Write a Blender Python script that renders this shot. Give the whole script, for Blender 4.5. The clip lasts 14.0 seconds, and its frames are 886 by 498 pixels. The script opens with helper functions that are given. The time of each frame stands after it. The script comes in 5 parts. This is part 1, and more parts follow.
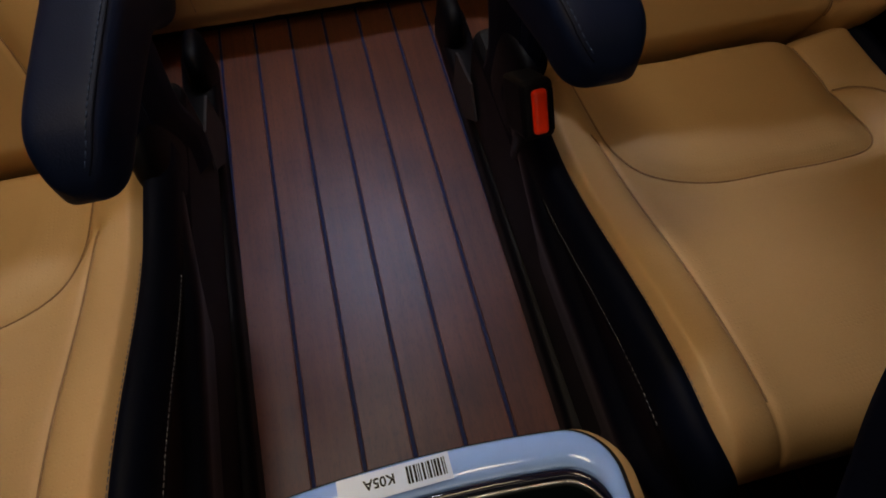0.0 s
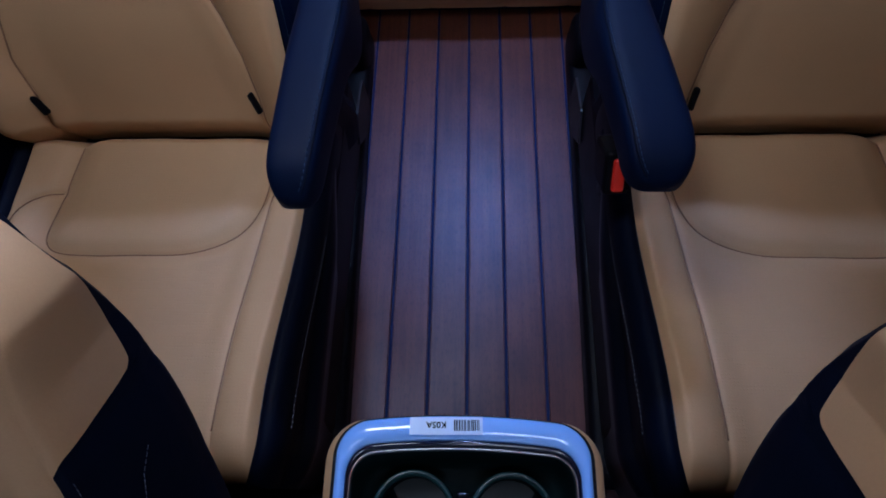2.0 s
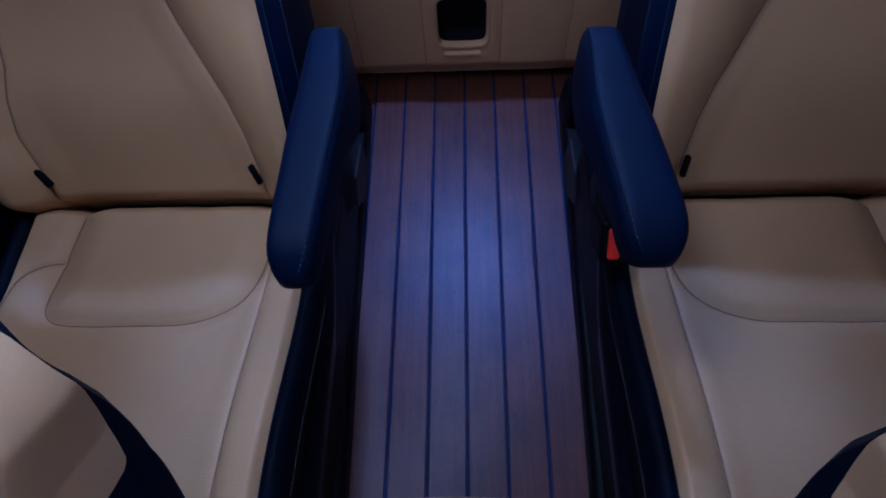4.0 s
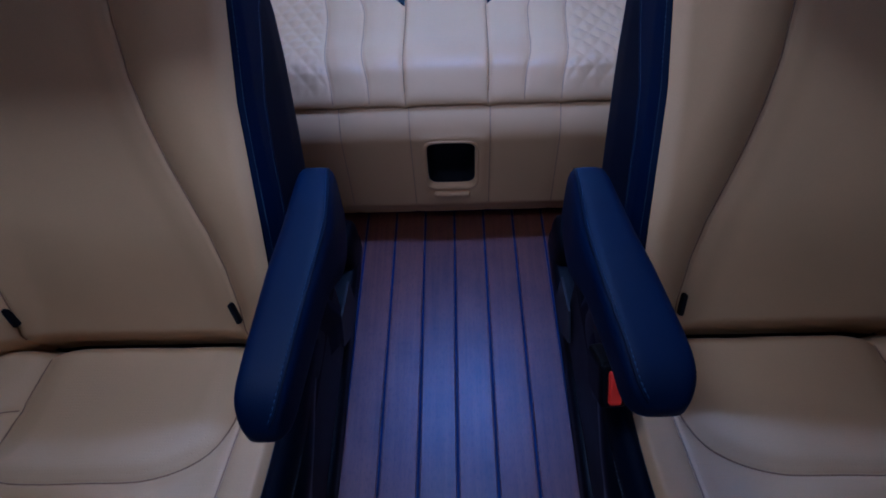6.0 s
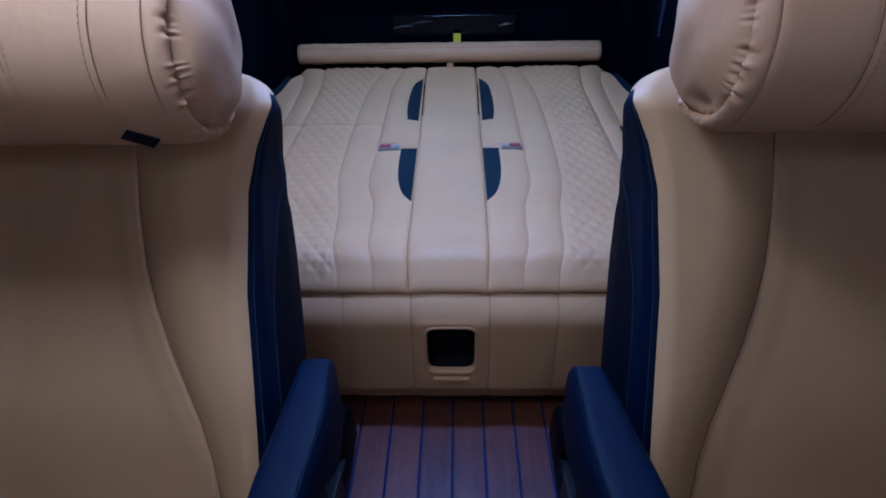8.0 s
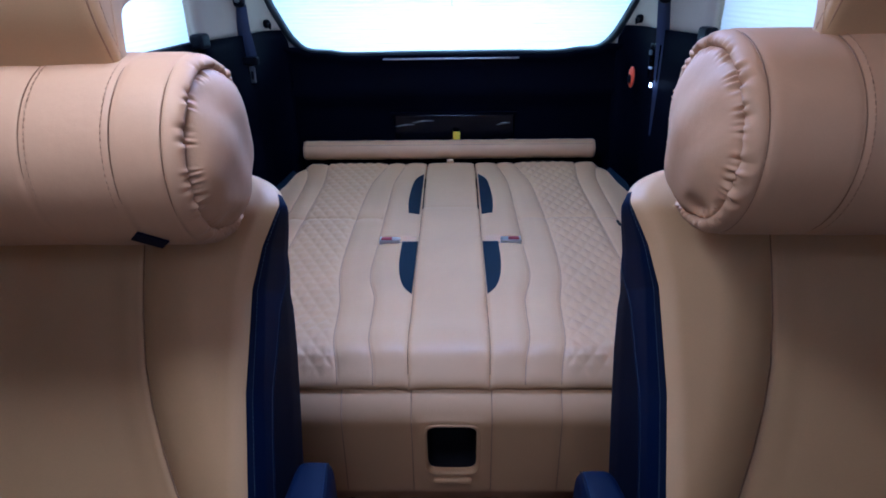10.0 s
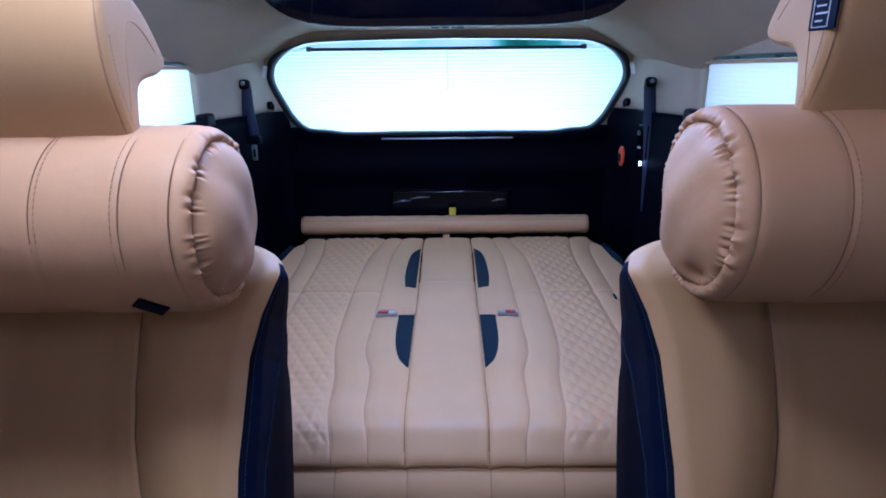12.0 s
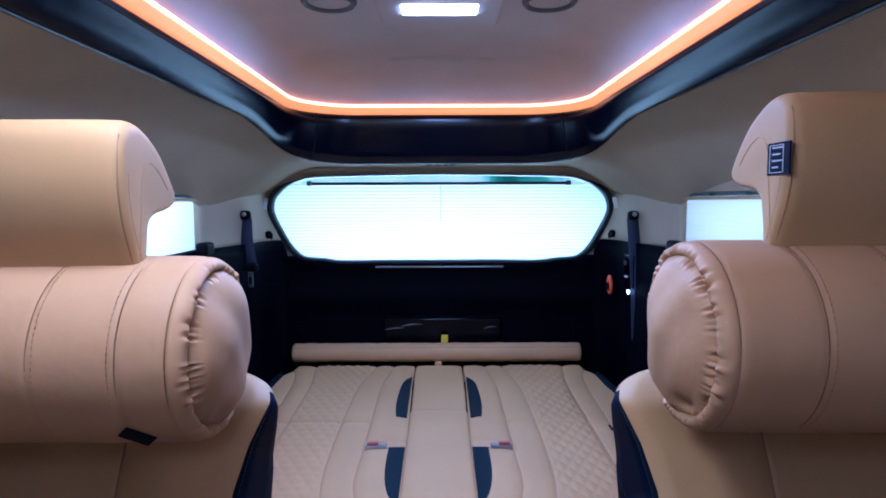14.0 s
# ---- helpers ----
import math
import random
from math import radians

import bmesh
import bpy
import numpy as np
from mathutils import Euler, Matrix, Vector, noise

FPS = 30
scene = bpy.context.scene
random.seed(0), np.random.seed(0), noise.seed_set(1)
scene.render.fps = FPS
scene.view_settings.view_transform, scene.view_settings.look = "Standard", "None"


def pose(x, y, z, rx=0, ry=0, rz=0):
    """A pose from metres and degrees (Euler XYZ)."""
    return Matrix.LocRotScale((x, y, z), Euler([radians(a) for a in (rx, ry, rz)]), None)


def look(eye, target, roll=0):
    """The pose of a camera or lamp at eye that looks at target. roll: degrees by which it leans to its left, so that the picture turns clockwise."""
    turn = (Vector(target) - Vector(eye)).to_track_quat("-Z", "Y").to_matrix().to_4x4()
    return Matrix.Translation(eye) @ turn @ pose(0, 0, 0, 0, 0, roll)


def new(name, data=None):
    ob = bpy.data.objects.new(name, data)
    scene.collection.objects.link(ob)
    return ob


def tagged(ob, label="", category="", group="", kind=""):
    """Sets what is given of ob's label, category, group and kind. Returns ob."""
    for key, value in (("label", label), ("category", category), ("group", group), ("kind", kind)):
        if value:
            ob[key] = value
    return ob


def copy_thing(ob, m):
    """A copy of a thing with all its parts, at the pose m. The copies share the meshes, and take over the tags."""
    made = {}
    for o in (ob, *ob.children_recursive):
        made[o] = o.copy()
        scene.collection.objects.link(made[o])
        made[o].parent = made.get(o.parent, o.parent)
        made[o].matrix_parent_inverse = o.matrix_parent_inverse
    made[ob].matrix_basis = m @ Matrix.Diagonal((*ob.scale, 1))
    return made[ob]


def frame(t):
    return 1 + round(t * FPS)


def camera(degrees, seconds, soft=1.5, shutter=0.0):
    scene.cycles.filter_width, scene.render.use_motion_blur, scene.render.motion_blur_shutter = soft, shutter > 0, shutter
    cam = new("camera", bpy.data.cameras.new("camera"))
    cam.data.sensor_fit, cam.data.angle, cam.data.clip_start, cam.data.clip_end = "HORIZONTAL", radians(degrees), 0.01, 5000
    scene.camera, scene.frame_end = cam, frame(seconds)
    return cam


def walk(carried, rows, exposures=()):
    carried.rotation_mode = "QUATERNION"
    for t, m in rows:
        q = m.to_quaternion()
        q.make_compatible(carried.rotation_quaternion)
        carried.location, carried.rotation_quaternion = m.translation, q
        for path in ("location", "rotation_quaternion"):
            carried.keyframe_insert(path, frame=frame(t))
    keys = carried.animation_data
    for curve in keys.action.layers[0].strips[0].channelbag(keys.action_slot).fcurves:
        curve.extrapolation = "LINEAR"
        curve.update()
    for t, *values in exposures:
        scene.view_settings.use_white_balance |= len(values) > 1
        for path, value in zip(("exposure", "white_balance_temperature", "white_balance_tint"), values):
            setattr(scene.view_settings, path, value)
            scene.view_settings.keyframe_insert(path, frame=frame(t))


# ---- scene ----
cam = camera(74.3, 14.0, 1.8)
PATH = [
    (0, (-0.001, -0.925, 0.772), (0.238, 0.005, -0.982), 0.7),
    (0.5, (0.008, -0.933, 0.804), (0.123, 0.008, -0.958), -0.9),
    (1, (0.013, -0.921, 0.869), (0.012, 0.003, -0.905), -3.4),
    (1.5, (0.008, -0.933, 0.912), (-0.064, -0.079, -0.895), -5.4),
    (2, (0.009, -0.935, 0.969), (-0.093, -0.154, -0.87), -6.7),
    (2.5, (0.008, -0.929, 1.003), (-0.098, -0.141, -0.832), -6.8),
    (5, (0.01, -0.891, 0.971), (-0.065, 0.184, -0.714), -4.6),
    (5.5, (0.01, -0.886, 0.963), (-0.054, 0.296, -0.649), -3.4),
    (6, (0.013, -0.881, 0.961), (-0.048, 0.41, -0.564), -3.4),
    (6.5, (0.003, -0.878, 0.978), (-0.049, 0.545, -0.426), -1.5),
    (7, (0.013, -0.871, 0.983), (-0.031, 0.65, -0.315), -0.5),
    (7.5, (0.007, -0.87, 0.985), (-0.045, 0.711, -0.238), -1.1),
    (8, (0.012, -0.872, 0.989), (-0.038, 0.804, -0.102), -1.2),
    (10.5, (0.003, -0.868, 1.002), (-0.034, 0.972, 0.218), -0.7),
    (11, (0.0, -0.868, 0.993), (-0.023, 1.0, 0.28), -0.0),
    (11.5, (0.0, -0.874, 0.994), (-0.035, 1.023, 0.36), -0.4),
    (12, (0.0, -0.876, 0.994), (-0.021, 1.037, 0.41), -0.6),
    (12.5, (0.002, -0.879, 0.995), (-0.011, 1.067, 0.532), -0.5),
    (13, (0.003, -0.882, 0.999), (0.001, 1.085, 0.637), -0.4),
    (13.5, (0.001, -0.888, 0.996), (0.003, 1.091, 0.707), -0.2),
    (14, (0.001, -0.895, 1.0), (0.008, 1.098, 0.839), -0.2),
]
EXPOSURES = [(0.0, -0.16, 9000, 9), (1.2, -0.04, 5950, 12), (2.5, -0.05, 4420, 17), (5.0, -0.30, 3880, 16), (7.5, -0.14, 4040, 12), (10.5, 0.06, 4400, 18), (14.0, 0.07, 4420, 19)]
walk(cam, [(t, look(eye, target, roll)) for t, eye, target, roll in PATH], EXPOSURES)

# ---- world and large lights ----
world = bpy.data.worlds.new("sky")
scene.world = world
world.use_nodes = True
wn = world.node_tree
sky = wn.nodes.new("ShaderNodeTexSky")
sky.sky_type, sky.sun_disc = "NISHITA", False
sky.sun_elevation, sky.sun_rotation = radians(40), radians(60)
wn.links.new(sky.outputs[0], wn.nodes["Background"].inputs[0])
wn.nodes["Background"].inputs[1].default_value = 0.12


def area_lamp(name, eye, target, size_x, size_y, power, colour):
    data = bpy.data.lights.new(name, "AREA")
    data.shape, data.size, data.size_y, data.energy, data.color = "RECTANGLE", size_x, size_y, power, colour
    ob = new(name, data)
    ob.matrix_world = look(eye, target)
    return ob


area_lamp("rear_window_daylight", (0, 1.62, 0.925), (0, 1.2, 0.87), 1.25, 0.27, 7.4, (0.84, 0.97, 1.0))
for side in (-1, 1):
    area_lamp("quarter_window_daylight", (side * 0.98, 0.45, 0.98), (side * 0.7, 0.45, 0.94), 0.7, 0.3, 4.5 if side < 0 else 1.7, (0.88, 0.98, 1.0) if side < 0 else (0.97, 1.0, 0.9))
    area_lamp("door_window_daylight", (side * 0.98, -0.95, 0.98), (side * 0.7, -0.95, 0.94), 1.3, 0.34, 2.0 if side > 0 else 0.8, (1.0, 0.94, 0.82))
area_lamp("windscreen_daylight", (0, -2.35, 0.98), (0, -1.2, 0.70), 0.9, 0.27, 1.2, (1.0, 0.94, 0.83))
area_lamp("reading_lamp_light", (0, 0.185, 1.338), (0, 0.185, 0.0), 0.145, 0.05, 7.5, (0.60, 0.72, 1.0))
# unseen lamp, assumed from shade under the pillows; size and place tuned
area_lamp("front_lamp_light", (-0.255, -0.49, 1.336), (-0.255, -0.49, 0.0), 0.22, 0.20, 3.4, (1.0, 0.92, 0.77))
# added fill over the front seats; no lamp is seen there
area_lamp("added_fill_light", (0.06, -1.24, 1.335), (0.03, -1.2, 0.0), 0.24, 0.11, 1.25, (1.0, 0.92, 0.80))

# ---- materials ----


def material(name, colour, rough, bump=(), vary=0.12, vary_scale=6.0, metal=0.0, fine=0.0, fine_scale=300.0, coat=0.0, spec=0.5, sheen=0.0):
    """Principled surface with colour variation at two scales; bump: (scale, strength, distance) rows of noise."""
    mat = bpy.data.materials.new(name)
    mat.use_nodes = True
    nt = mat.node_tree
    bsdf = nt.nodes["Principled BSDF"]
    bsdf.inputs["Metallic"].default_value = metal
    bsdf.inputs["Specular IOR Level"].default_value = spec
    bsdf.inputs["Coat Weight"].default_value = coat
    bsdf.inputs["Coat Roughness"].default_value = 0.08
    bsdf.inputs["Sheen Weight"].default_value = sheen
    co = nt.nodes.new("ShaderNodeTexCoord")
    n1 = nt.nodes.new("ShaderNodeTexNoise")
    n1.inputs["Scale"].default_value, n1.inputs["Detail"].default_value = vary_scale, 4
    n2 = nt.nodes.new("ShaderNodeTexNoise")
    n2.inputs["Scale"].default_value, n2.inputs["Detail"].default_value = fine_scale, 2
    for n in (n1, n2):
        nt.links.new(co.outputs["Object"], n.inputs["Vector"])
    ramp = nt.nodes.new("ShaderNodeValToRGB")
    ramp.color_ramp.elements[0].position, ramp.color_ramp.elements[1].position = 0.3, 0.7
    ramp.color_ramp.elements[0].color = (*[c * (1 - vary) for c in colour], 1)
    ramp.color_ramp.elements[1].color = (*[min(1, c * (1 + vary)) for c in colour], 1)
    mixed = nt.nodes.new("ShaderNodeMath")
    mixed.operation = "MULTIPLY_ADD"
    mixed.inputs[1].default_value = fine
    nt.links.new(n2.outputs["Fac"], mixed.inputs[0])
    shift = nt.nodes.new("ShaderNodeMath")
    shift.operation, shift.inputs[1].default_value = "SUBTRACT", fine * 0.5
    nt.links.new(n1.outputs["Fac"], shift.inputs[0])
    nt.links.new(shift.outputs[0], mixed.inputs[2])
    nt.links.new(mixed.outputs[0], ramp.inputs["Fac"])
    nt.links.new(ramp.outputs[0], bsdf.inputs["Base Color"])
    rr = nt.nodes.new("ShaderNodeMapRange")
    rr.inputs["To Min"].default_value, rr.inputs["To Max"].default_value = rough * 0.85, min(1, rough * 1.15)
    nt.links.new(n1.outputs["Fac"], rr.inputs["Value"])
    nt.links.new(rr.outputs[0], bsdf.inputs["Roughness"])
    last = None
    for scale, strength, distance in bump:
        tex = nt.nodes.new("ShaderNodeTexNoise")
        tex.inputs["Scale"].default_value, tex.inputs["Detail"].default_value = scale, 3
        nt.links.new(co.outputs["Object"], tex.inputs["Vector"])
        b = nt.nodes.new("ShaderNodeBump")
        b.inputs["Strength"].default_value, b.inputs["Distance"].default_value = strength, distance
        nt.links.new(tex.outputs["Fac"], b.inputs["Height"])
        if last:
            nt.links.new(last.outputs[0], b.inputs["Normal"])
        last = b
    if last:
        nt.links.new(last.outputs[0], bsdf.inputs["Normal"])
    return mat


def glowing(name, colour, strength):
    mat = bpy.data.materials.new(name)
    mat.use_nodes = True
    bsdf = mat.node_tree.nodes["Principled BSDF"]
    bsdf.inputs["Base Color"].default_value = (*[min(1, c) for c in colour], 1)
    bsdf.inputs["Emission Color"].default_value = (*colour, 1)
    bsdf.inputs["Emission Strength"].default_value = strength
    return mat


def perforated(mat, spacing, depth):
    """Adds a field of small punched holes to a leather."""
    nt = mat.node_tree
    bsdf = nt.nodes["Principled BSDF"]
    co = nt.nodes.new("ShaderNodeTexCoord")
    tex = nt.nodes.new("ShaderNodeTexVoronoi")
    tex.inputs["Scale"].default_value, tex.inputs["Randomness"].default_value = 1 / spacing, 0.15
    nt.links.new(co.outputs["Object"], tex.inputs["Vector"])
    rng = nt.nodes.new("ShaderNodeMapRange")
    rng.inputs["From Min"].default_value, rng.inputs["From Max"].default_value = 0.15, 0.3
    nt.links.new(tex.outputs["Distance"], rng.inputs["Value"])
    b = nt.nodes.new("ShaderNodeBump")
    b.inputs["Strength"].default_value, b.inputs["Distance"].default_value = 0.25, depth
    nt.links.new(rng.outputs[0], b.inputs["Height"])
    old = bsdf.inputs["Normal"].links[0].from_node
    nt.links.new(old.outputs[0], b.inputs["Normal"])
    nt.links.new(b.outputs[0], bsdf.inputs["Normal"])
    return mat


TAN = (0.505, 0.318, 0.154)
leather = material("tan_leather", TAN, 0.56, [(900, 0.25, 0.0006), (14, 0.25, 0.004)], 0.07, 5, fine=0.25, fine_scale=500)
cushion_leather = perforated(material("tan_perforated_leather", TAN, 0.58, [(900, 0.25, 0.0006), (12, 0.3, 0.004)], 0.07, 5, fine=0.25, fine_scale=500), 0.0042, 0.0006)
pillow_leather = material("pillow_leather", (0.50, 0.302, 0.172), 0.60, [(700, 0.25, 0.0006), (22, 0.35, 0.006)], 0.06, 7, fine=0.2, fine_scale=500)
bed_leather = material("bed_leather", (0.58, 0.344, 0.163), 0.54, [(900, 0.2, 0.0005), (16, 0.3, 0.003)], 0.05, 5, fine=0.2, fine_scale=500)
navy = material("navy_leather", (0.0005, 0.0046, 0.0235), 0.58, [(800, 0.3, 0.0006), (12, 0.2, 0.003)], 0.15, 9, fine=0.3, fine_scale=600, spec=0.13)
side_leather = material("black_navy_side_leather", (0.0010, 0.0028, 0.011), 0.6, [(800, 0.3, 0.0006), (12, 0.2, 0.003)], 0.15, 9, fine=0.3, fine_scale=600, spec=0.09)
inlay_leather = material("slate_navy_inlay", (0.0050, 0.0140, 0.0270), 0.6, [(800, 0.3, 0.0006)], 0.15, 9, fine=0.3, fine_scale=600, spec=0.15)
arm_thread = material("blue_thread", (0.012, 0.035, 0.09), 0.8, [], 0.1, 60)
black_plastic = material("black_plastic", (0.0016, 0.002, 0.0045), 0.5, [(700, 0.35, 0.0006)], 0.2, 12, fine=0.3, spec=0.12)
cover_plastic = material("dark_cover_plastic", (0.0012, 0.0022, 0.0075), 0.36, [(700, 0.25, 0.0005)], 0.2, 12, fine=0.3, spec=0.30)
navy_trim = material("dark_navy_trim", (0.0008, 0.0013, 0.0055), 0.65, [(500, 0.35, 0.0008)], 0.2, 5, fine=0.3, spec=0.05)
belt_web = material("belt_webbing", (0.018, 0.026, 0.060), 0.7, [(600, 0.6, 0.001)], 0.15, 20)
headlining = material("headlining_fabric", (0.39, 0.312, 0.212), 0.92, [(900, 0.5, 0.001), (60, 0.1, 0.002)], 0.05, 8, fine=0.3, fine_scale=700, spec=0.2)
pillar_trim = material("pillar_trim", (0.43, 0.362, 0.265), 0.75, [(700, 0.35, 0.0006)], 0.05, 8, fine=0.2, spec=0.3)
rail_trim = material("beige_rail_trim", (0.40, 0.29, 0.165), 0.6, [(600, 0.3, 0.0005)], 0.1, 20, spec=0.3)
pod_fabric = material("pod_fabric", (0.60, 0.57, 0.60), 0.9, [(900, 0.5, 0.001)], 0.05, 7, fine=0.3, fine_scale=700, spec=0.2)
pod_rim = material("pod_rim_leatherette", (0.0010, 0.0018, 0.0085), 0.22, [(500, 0.12, 0.0005), (10, 0.1, 0.003)], 0.2, 7, spec=0.30)
caulk = material("deck_caulk", (0.004, 0.014, 0.072), 0.6, [(300, 0.3, 0.0005)], 0.2, 20, spec=0.2)
stitch_blue = material("slate_blue_thread", (0.05, 0.075, 0.11), 0.8, [], 0.1, 60)
stitch_light = material("pale_thread", (0.11, 0.125, 0.16), 0.8, [], 0.1, 60)
seam_dark = material("brown_seam_thread", (0.23, 0.13, 0.07), 0.8, [], 0.1, 60)
stitch_tan = material("tan_thread", (0.34, 0.20, 0.115), 0.8, [], 0.1, 60)
red_plastic = material("red_plastic", (0.75, 0.03, 0.012), 0.35, [(300, 0.1, 0.0004)], 0.08, 30)
dull_red = material("dull_red_plastic", (0.30, 0.035, 0.05), 0.4, [], 0.1, 30)
orange_plastic = material("orange_plastic", (0.8, 0.10, 0.03), 0.4, [], 0.1, 30)
yellow_card = material("yellow_card", (0.75, 0.62, 0.03), 0.5, [], 0.06, 30)
white_card = material("white_paper_label", (0.72, 0.74, 0.78), 0.5, [], 0.05, 30)
sticker_film = material("pale_sticker_film", (0.48, 0.63, 0.90), 0.35, [], 0.05, 30)
ink = material("black_ink", (0.008, 0.008, 0.011), 0.7, [], 0.1, 40, spec=0.15)
silver = material("satin_silver", (0.45, 0.46, 0.48), 0.32, [(300, 0.1, 0.0003)], 0.06, 12, metal=1.0)
console_paint = material("pale_blue_gloss_panel", (0.24, 0.45, 0.98), 0.14, [(40, 0.03, 0.001)], 0.03, 6, coat=0.6)
gloss_black = material("gloss_black", (0.0015, 0.002, 0.005), 0.16, [(30, 0.04, 0.001)], 0.2, 8, spec=0.16)
grey_plastic = material("grey_plastic", (0.10, 0.115, 0.125), 0.5, [(500, 0.3, 0.0005)], 0.12, 18)
rim_lacquer = material("navy_gloss_rim", (0.0015, 0.003, 0.016), 0.06, [(30, 0.02, 0.0006)], 0.2, 8, spec=0.6)
tray_plastic = material("teal_black_tray", (0.0025, 0.0095, 0.0115), 0.38, [(500, 0.25, 0.0005)], 0.2, 12, spec=0.35)
cup_ring_plastic = material("teal_cup_ring", (0.010, 0.034, 0.038), 0.26, [(400, 0.15, 0.0004)], 0.2, 14, spec=0.5)
steel_dark = material("dark_steel", (0.012, 0.010, 0.016), 0.6, [(300, 0.2, 0.0004)], 0.15, 20)
blue_label = material("navy_woven_label", (0.0025, 0.005, 0.022), 0.7, [(900, 0.4, 0.0005)], 0.15, 60, spec=0.1)
label_thread = material("grey_label_thread", (0.58, 0.62, 0.68), 0.8, [], 0.1, 60)
blind_bar = material("blind_bar", (0.03, 0.03, 0.035), 0.4, [], 0.1, 20)
teal_trim = material("dark_teal_trim", (0.02, 0.055, 0.05), 0.5, [], 0.3, 30)
rubber = material("window_rubber", (0.02, 0.028, 0.03), 0.45, [(300, 0.2, 0.0005)], 0.2, 9)
amber_glow = glowing("amber_light_strip", (1.0, 0.29, 0.07), 1.1)
strip_core = glowing("amber_strip_core", (1.0, 0.62, 0.30), 3.2)
lamp_glow = glowing("white_lamp_lens", (0.86, 0.92, 1.0), 16.0)
# lens glow of the two roof lamps that stay out of view
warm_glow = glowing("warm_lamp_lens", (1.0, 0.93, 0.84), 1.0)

# pleated blind: lets daylight through
blind_cloth = bpy.data.materials.new("pleated_blind_cloth")
blind_cloth.use_nodes = True
nt = blind_cloth.node_tree
nt.nodes.clear()
outn, addn = nt.nodes.new("ShaderNodeOutputMaterial"), nt.nodes.new("ShaderNodeMixShader")
dif, tra = nt.nodes.new("ShaderNodeBsdfDiffuse"), nt.nodes.new("ShaderNodeBsdfTranslucent")
cloth_n, cloth_r = nt.nodes.new("ShaderNodeTexNoise"), nt.nodes.new("ShaderNodeValToRGB")
cloth_n.inputs["Scale"].default_value = 25
cloth_r.color_ramp.elements[0].color, cloth_r.color_ramp.elements[1].color = (0.78, 0.84, 0.81, 1), (0.86, 0.91, 0.88, 1)
nt.links.new(cloth_n.outputs["Fac"], cloth_r.inputs["Fac"])
for sh in (dif, tra):
    nt.links.new(cloth_r.outputs[0], sh.inputs["Color"])
addn.inputs[0].default_value = 0.6
nt.links.new(dif.outputs[0], addn.inputs[1])
nt.links.new(tra.outputs[0], addn.inputs[2])
nt.links.new(addn.outputs[0], outn.inputs["Surface"])

# tinted glass of the rear window
window_glass = material("tinted_window_glass", (0.75, 0.9, 0.86), 0.03, [], 0.02, 5)
window_glass.node_tree.nodes["Principled BSDF"].inputs["Transmission Weight"].default_value = 1.0
window_glass.node_tree.nodes["Principled BSDF"].inputs["IOR"].default_value = 1.02

# bright street and greenery far outside the tailgate
outdoors = bpy.data.materials.new("distant_street")
outdoors.use_nodes = True
nt = outdoors.node_tree
ob_b, ob_n, ob_r, ob_c = nt.nodes["Principled BSDF"], nt.nodes.new("ShaderNodeTexNoise"), nt.nodes.new("ShaderNodeValToRGB"), nt.nodes.new("ShaderNodeTexCoord")
ob_n.inputs["Scale"].default_value, ob_n.inputs["Detail"].default_value = 0.55, 5
nt.links.new(ob_c.outputs["Object"], ob_n.inputs["Vector"])
nt.links.new(ob_n.outputs["Fac"], ob_r.inputs["Fac"])
for pos, col in ((0.36, (0.02, 0.10, 0.06)), (0.46, (0.10, 0.34, 0.24)), (0.54, (0.62, 0.78, 0.74)), (0.7, (0.95, 0.98, 1.0))):
    el = ob_r.color_ramp.elements.new(pos)
    el.color = (*col, 1)
nt.links.new(ob_r.outputs[0], ob_b.inputs["Base Color"])
nt.links.new(ob_r.outputs[0], ob_b.inputs["Emission Color"])
ob_b.inputs["Emission Strength"].default_value = 0.8

# mahogany deck boards: long grain, each board a little different
wood = bpy.data.materials.new("mahogany_deck")
wood.use_nodes = True
nt = wood.node_tree
bsdf = nt.nodes["Principled BSDF"]
co, info, mp = nt.nodes.new("ShaderNodeTexCoord"), nt.nodes.new("ShaderNodeObjectInfo"), nt.nodes.new("ShaderNodeMapping")
mp.inputs["Scale"].default_value = (75, 3.2, 75)
off = nt.nodes.new("ShaderNodeVectorMath")
off.operation = "ADD"
mulr = nt.nodes.new("ShaderNodeMath")
mulr.operation, mulr.inputs[1].default_value = "MULTIPLY", 37.0
nt.links.new(info.outputs["Random"], mulr.inputs[0])
nt.links.new(co.outputs["Object"], mp.inputs["Vector"])
nt.links.new(mp.outputs[0], off.inputs[0])
nt.links.new(mulr.outputs[0], off.inputs[1])
g1 = nt.nodes.new("ShaderNodeTexNoise")
g1.inputs["Scale"].default_value, g1.inputs["Detail"].default_value, g1.inputs["Roughness"].default_value = 1.6, 8, 0.65
g2 = nt.nodes.new("ShaderNodeTexNoise")
g2.inputs["Scale"].default_value, g2.inputs["Detail"].default_value = 9.0, 3
nt.links.new(off.outputs[0], g1.inputs["Vector"])
nt.links.new(co.outputs["Object"], g2.inputs["Vector"])
wr = nt.nodes.new("ShaderNodeValToRGB")
wr.color_ramp.elements[0].position, wr.color_ramp.elements[0].color = 0.24, (0.050, 0.0124, 0.0050, 1)
wr.color_ramp.elements[1].position, wr.color_ramp.elements[1].color = 0.76, (0.180, 0.058, 0.025, 1)
blend = nt.nodes.new("ShaderNodeMath")
blend.operation, blend.inputs[1].default_value = "MULTIPLY_ADD", 0.5
half = nt.nodes.new("ShaderNodeMath")
half.operation, half.inputs[1].default_value = "MULTIPLY", 0.5
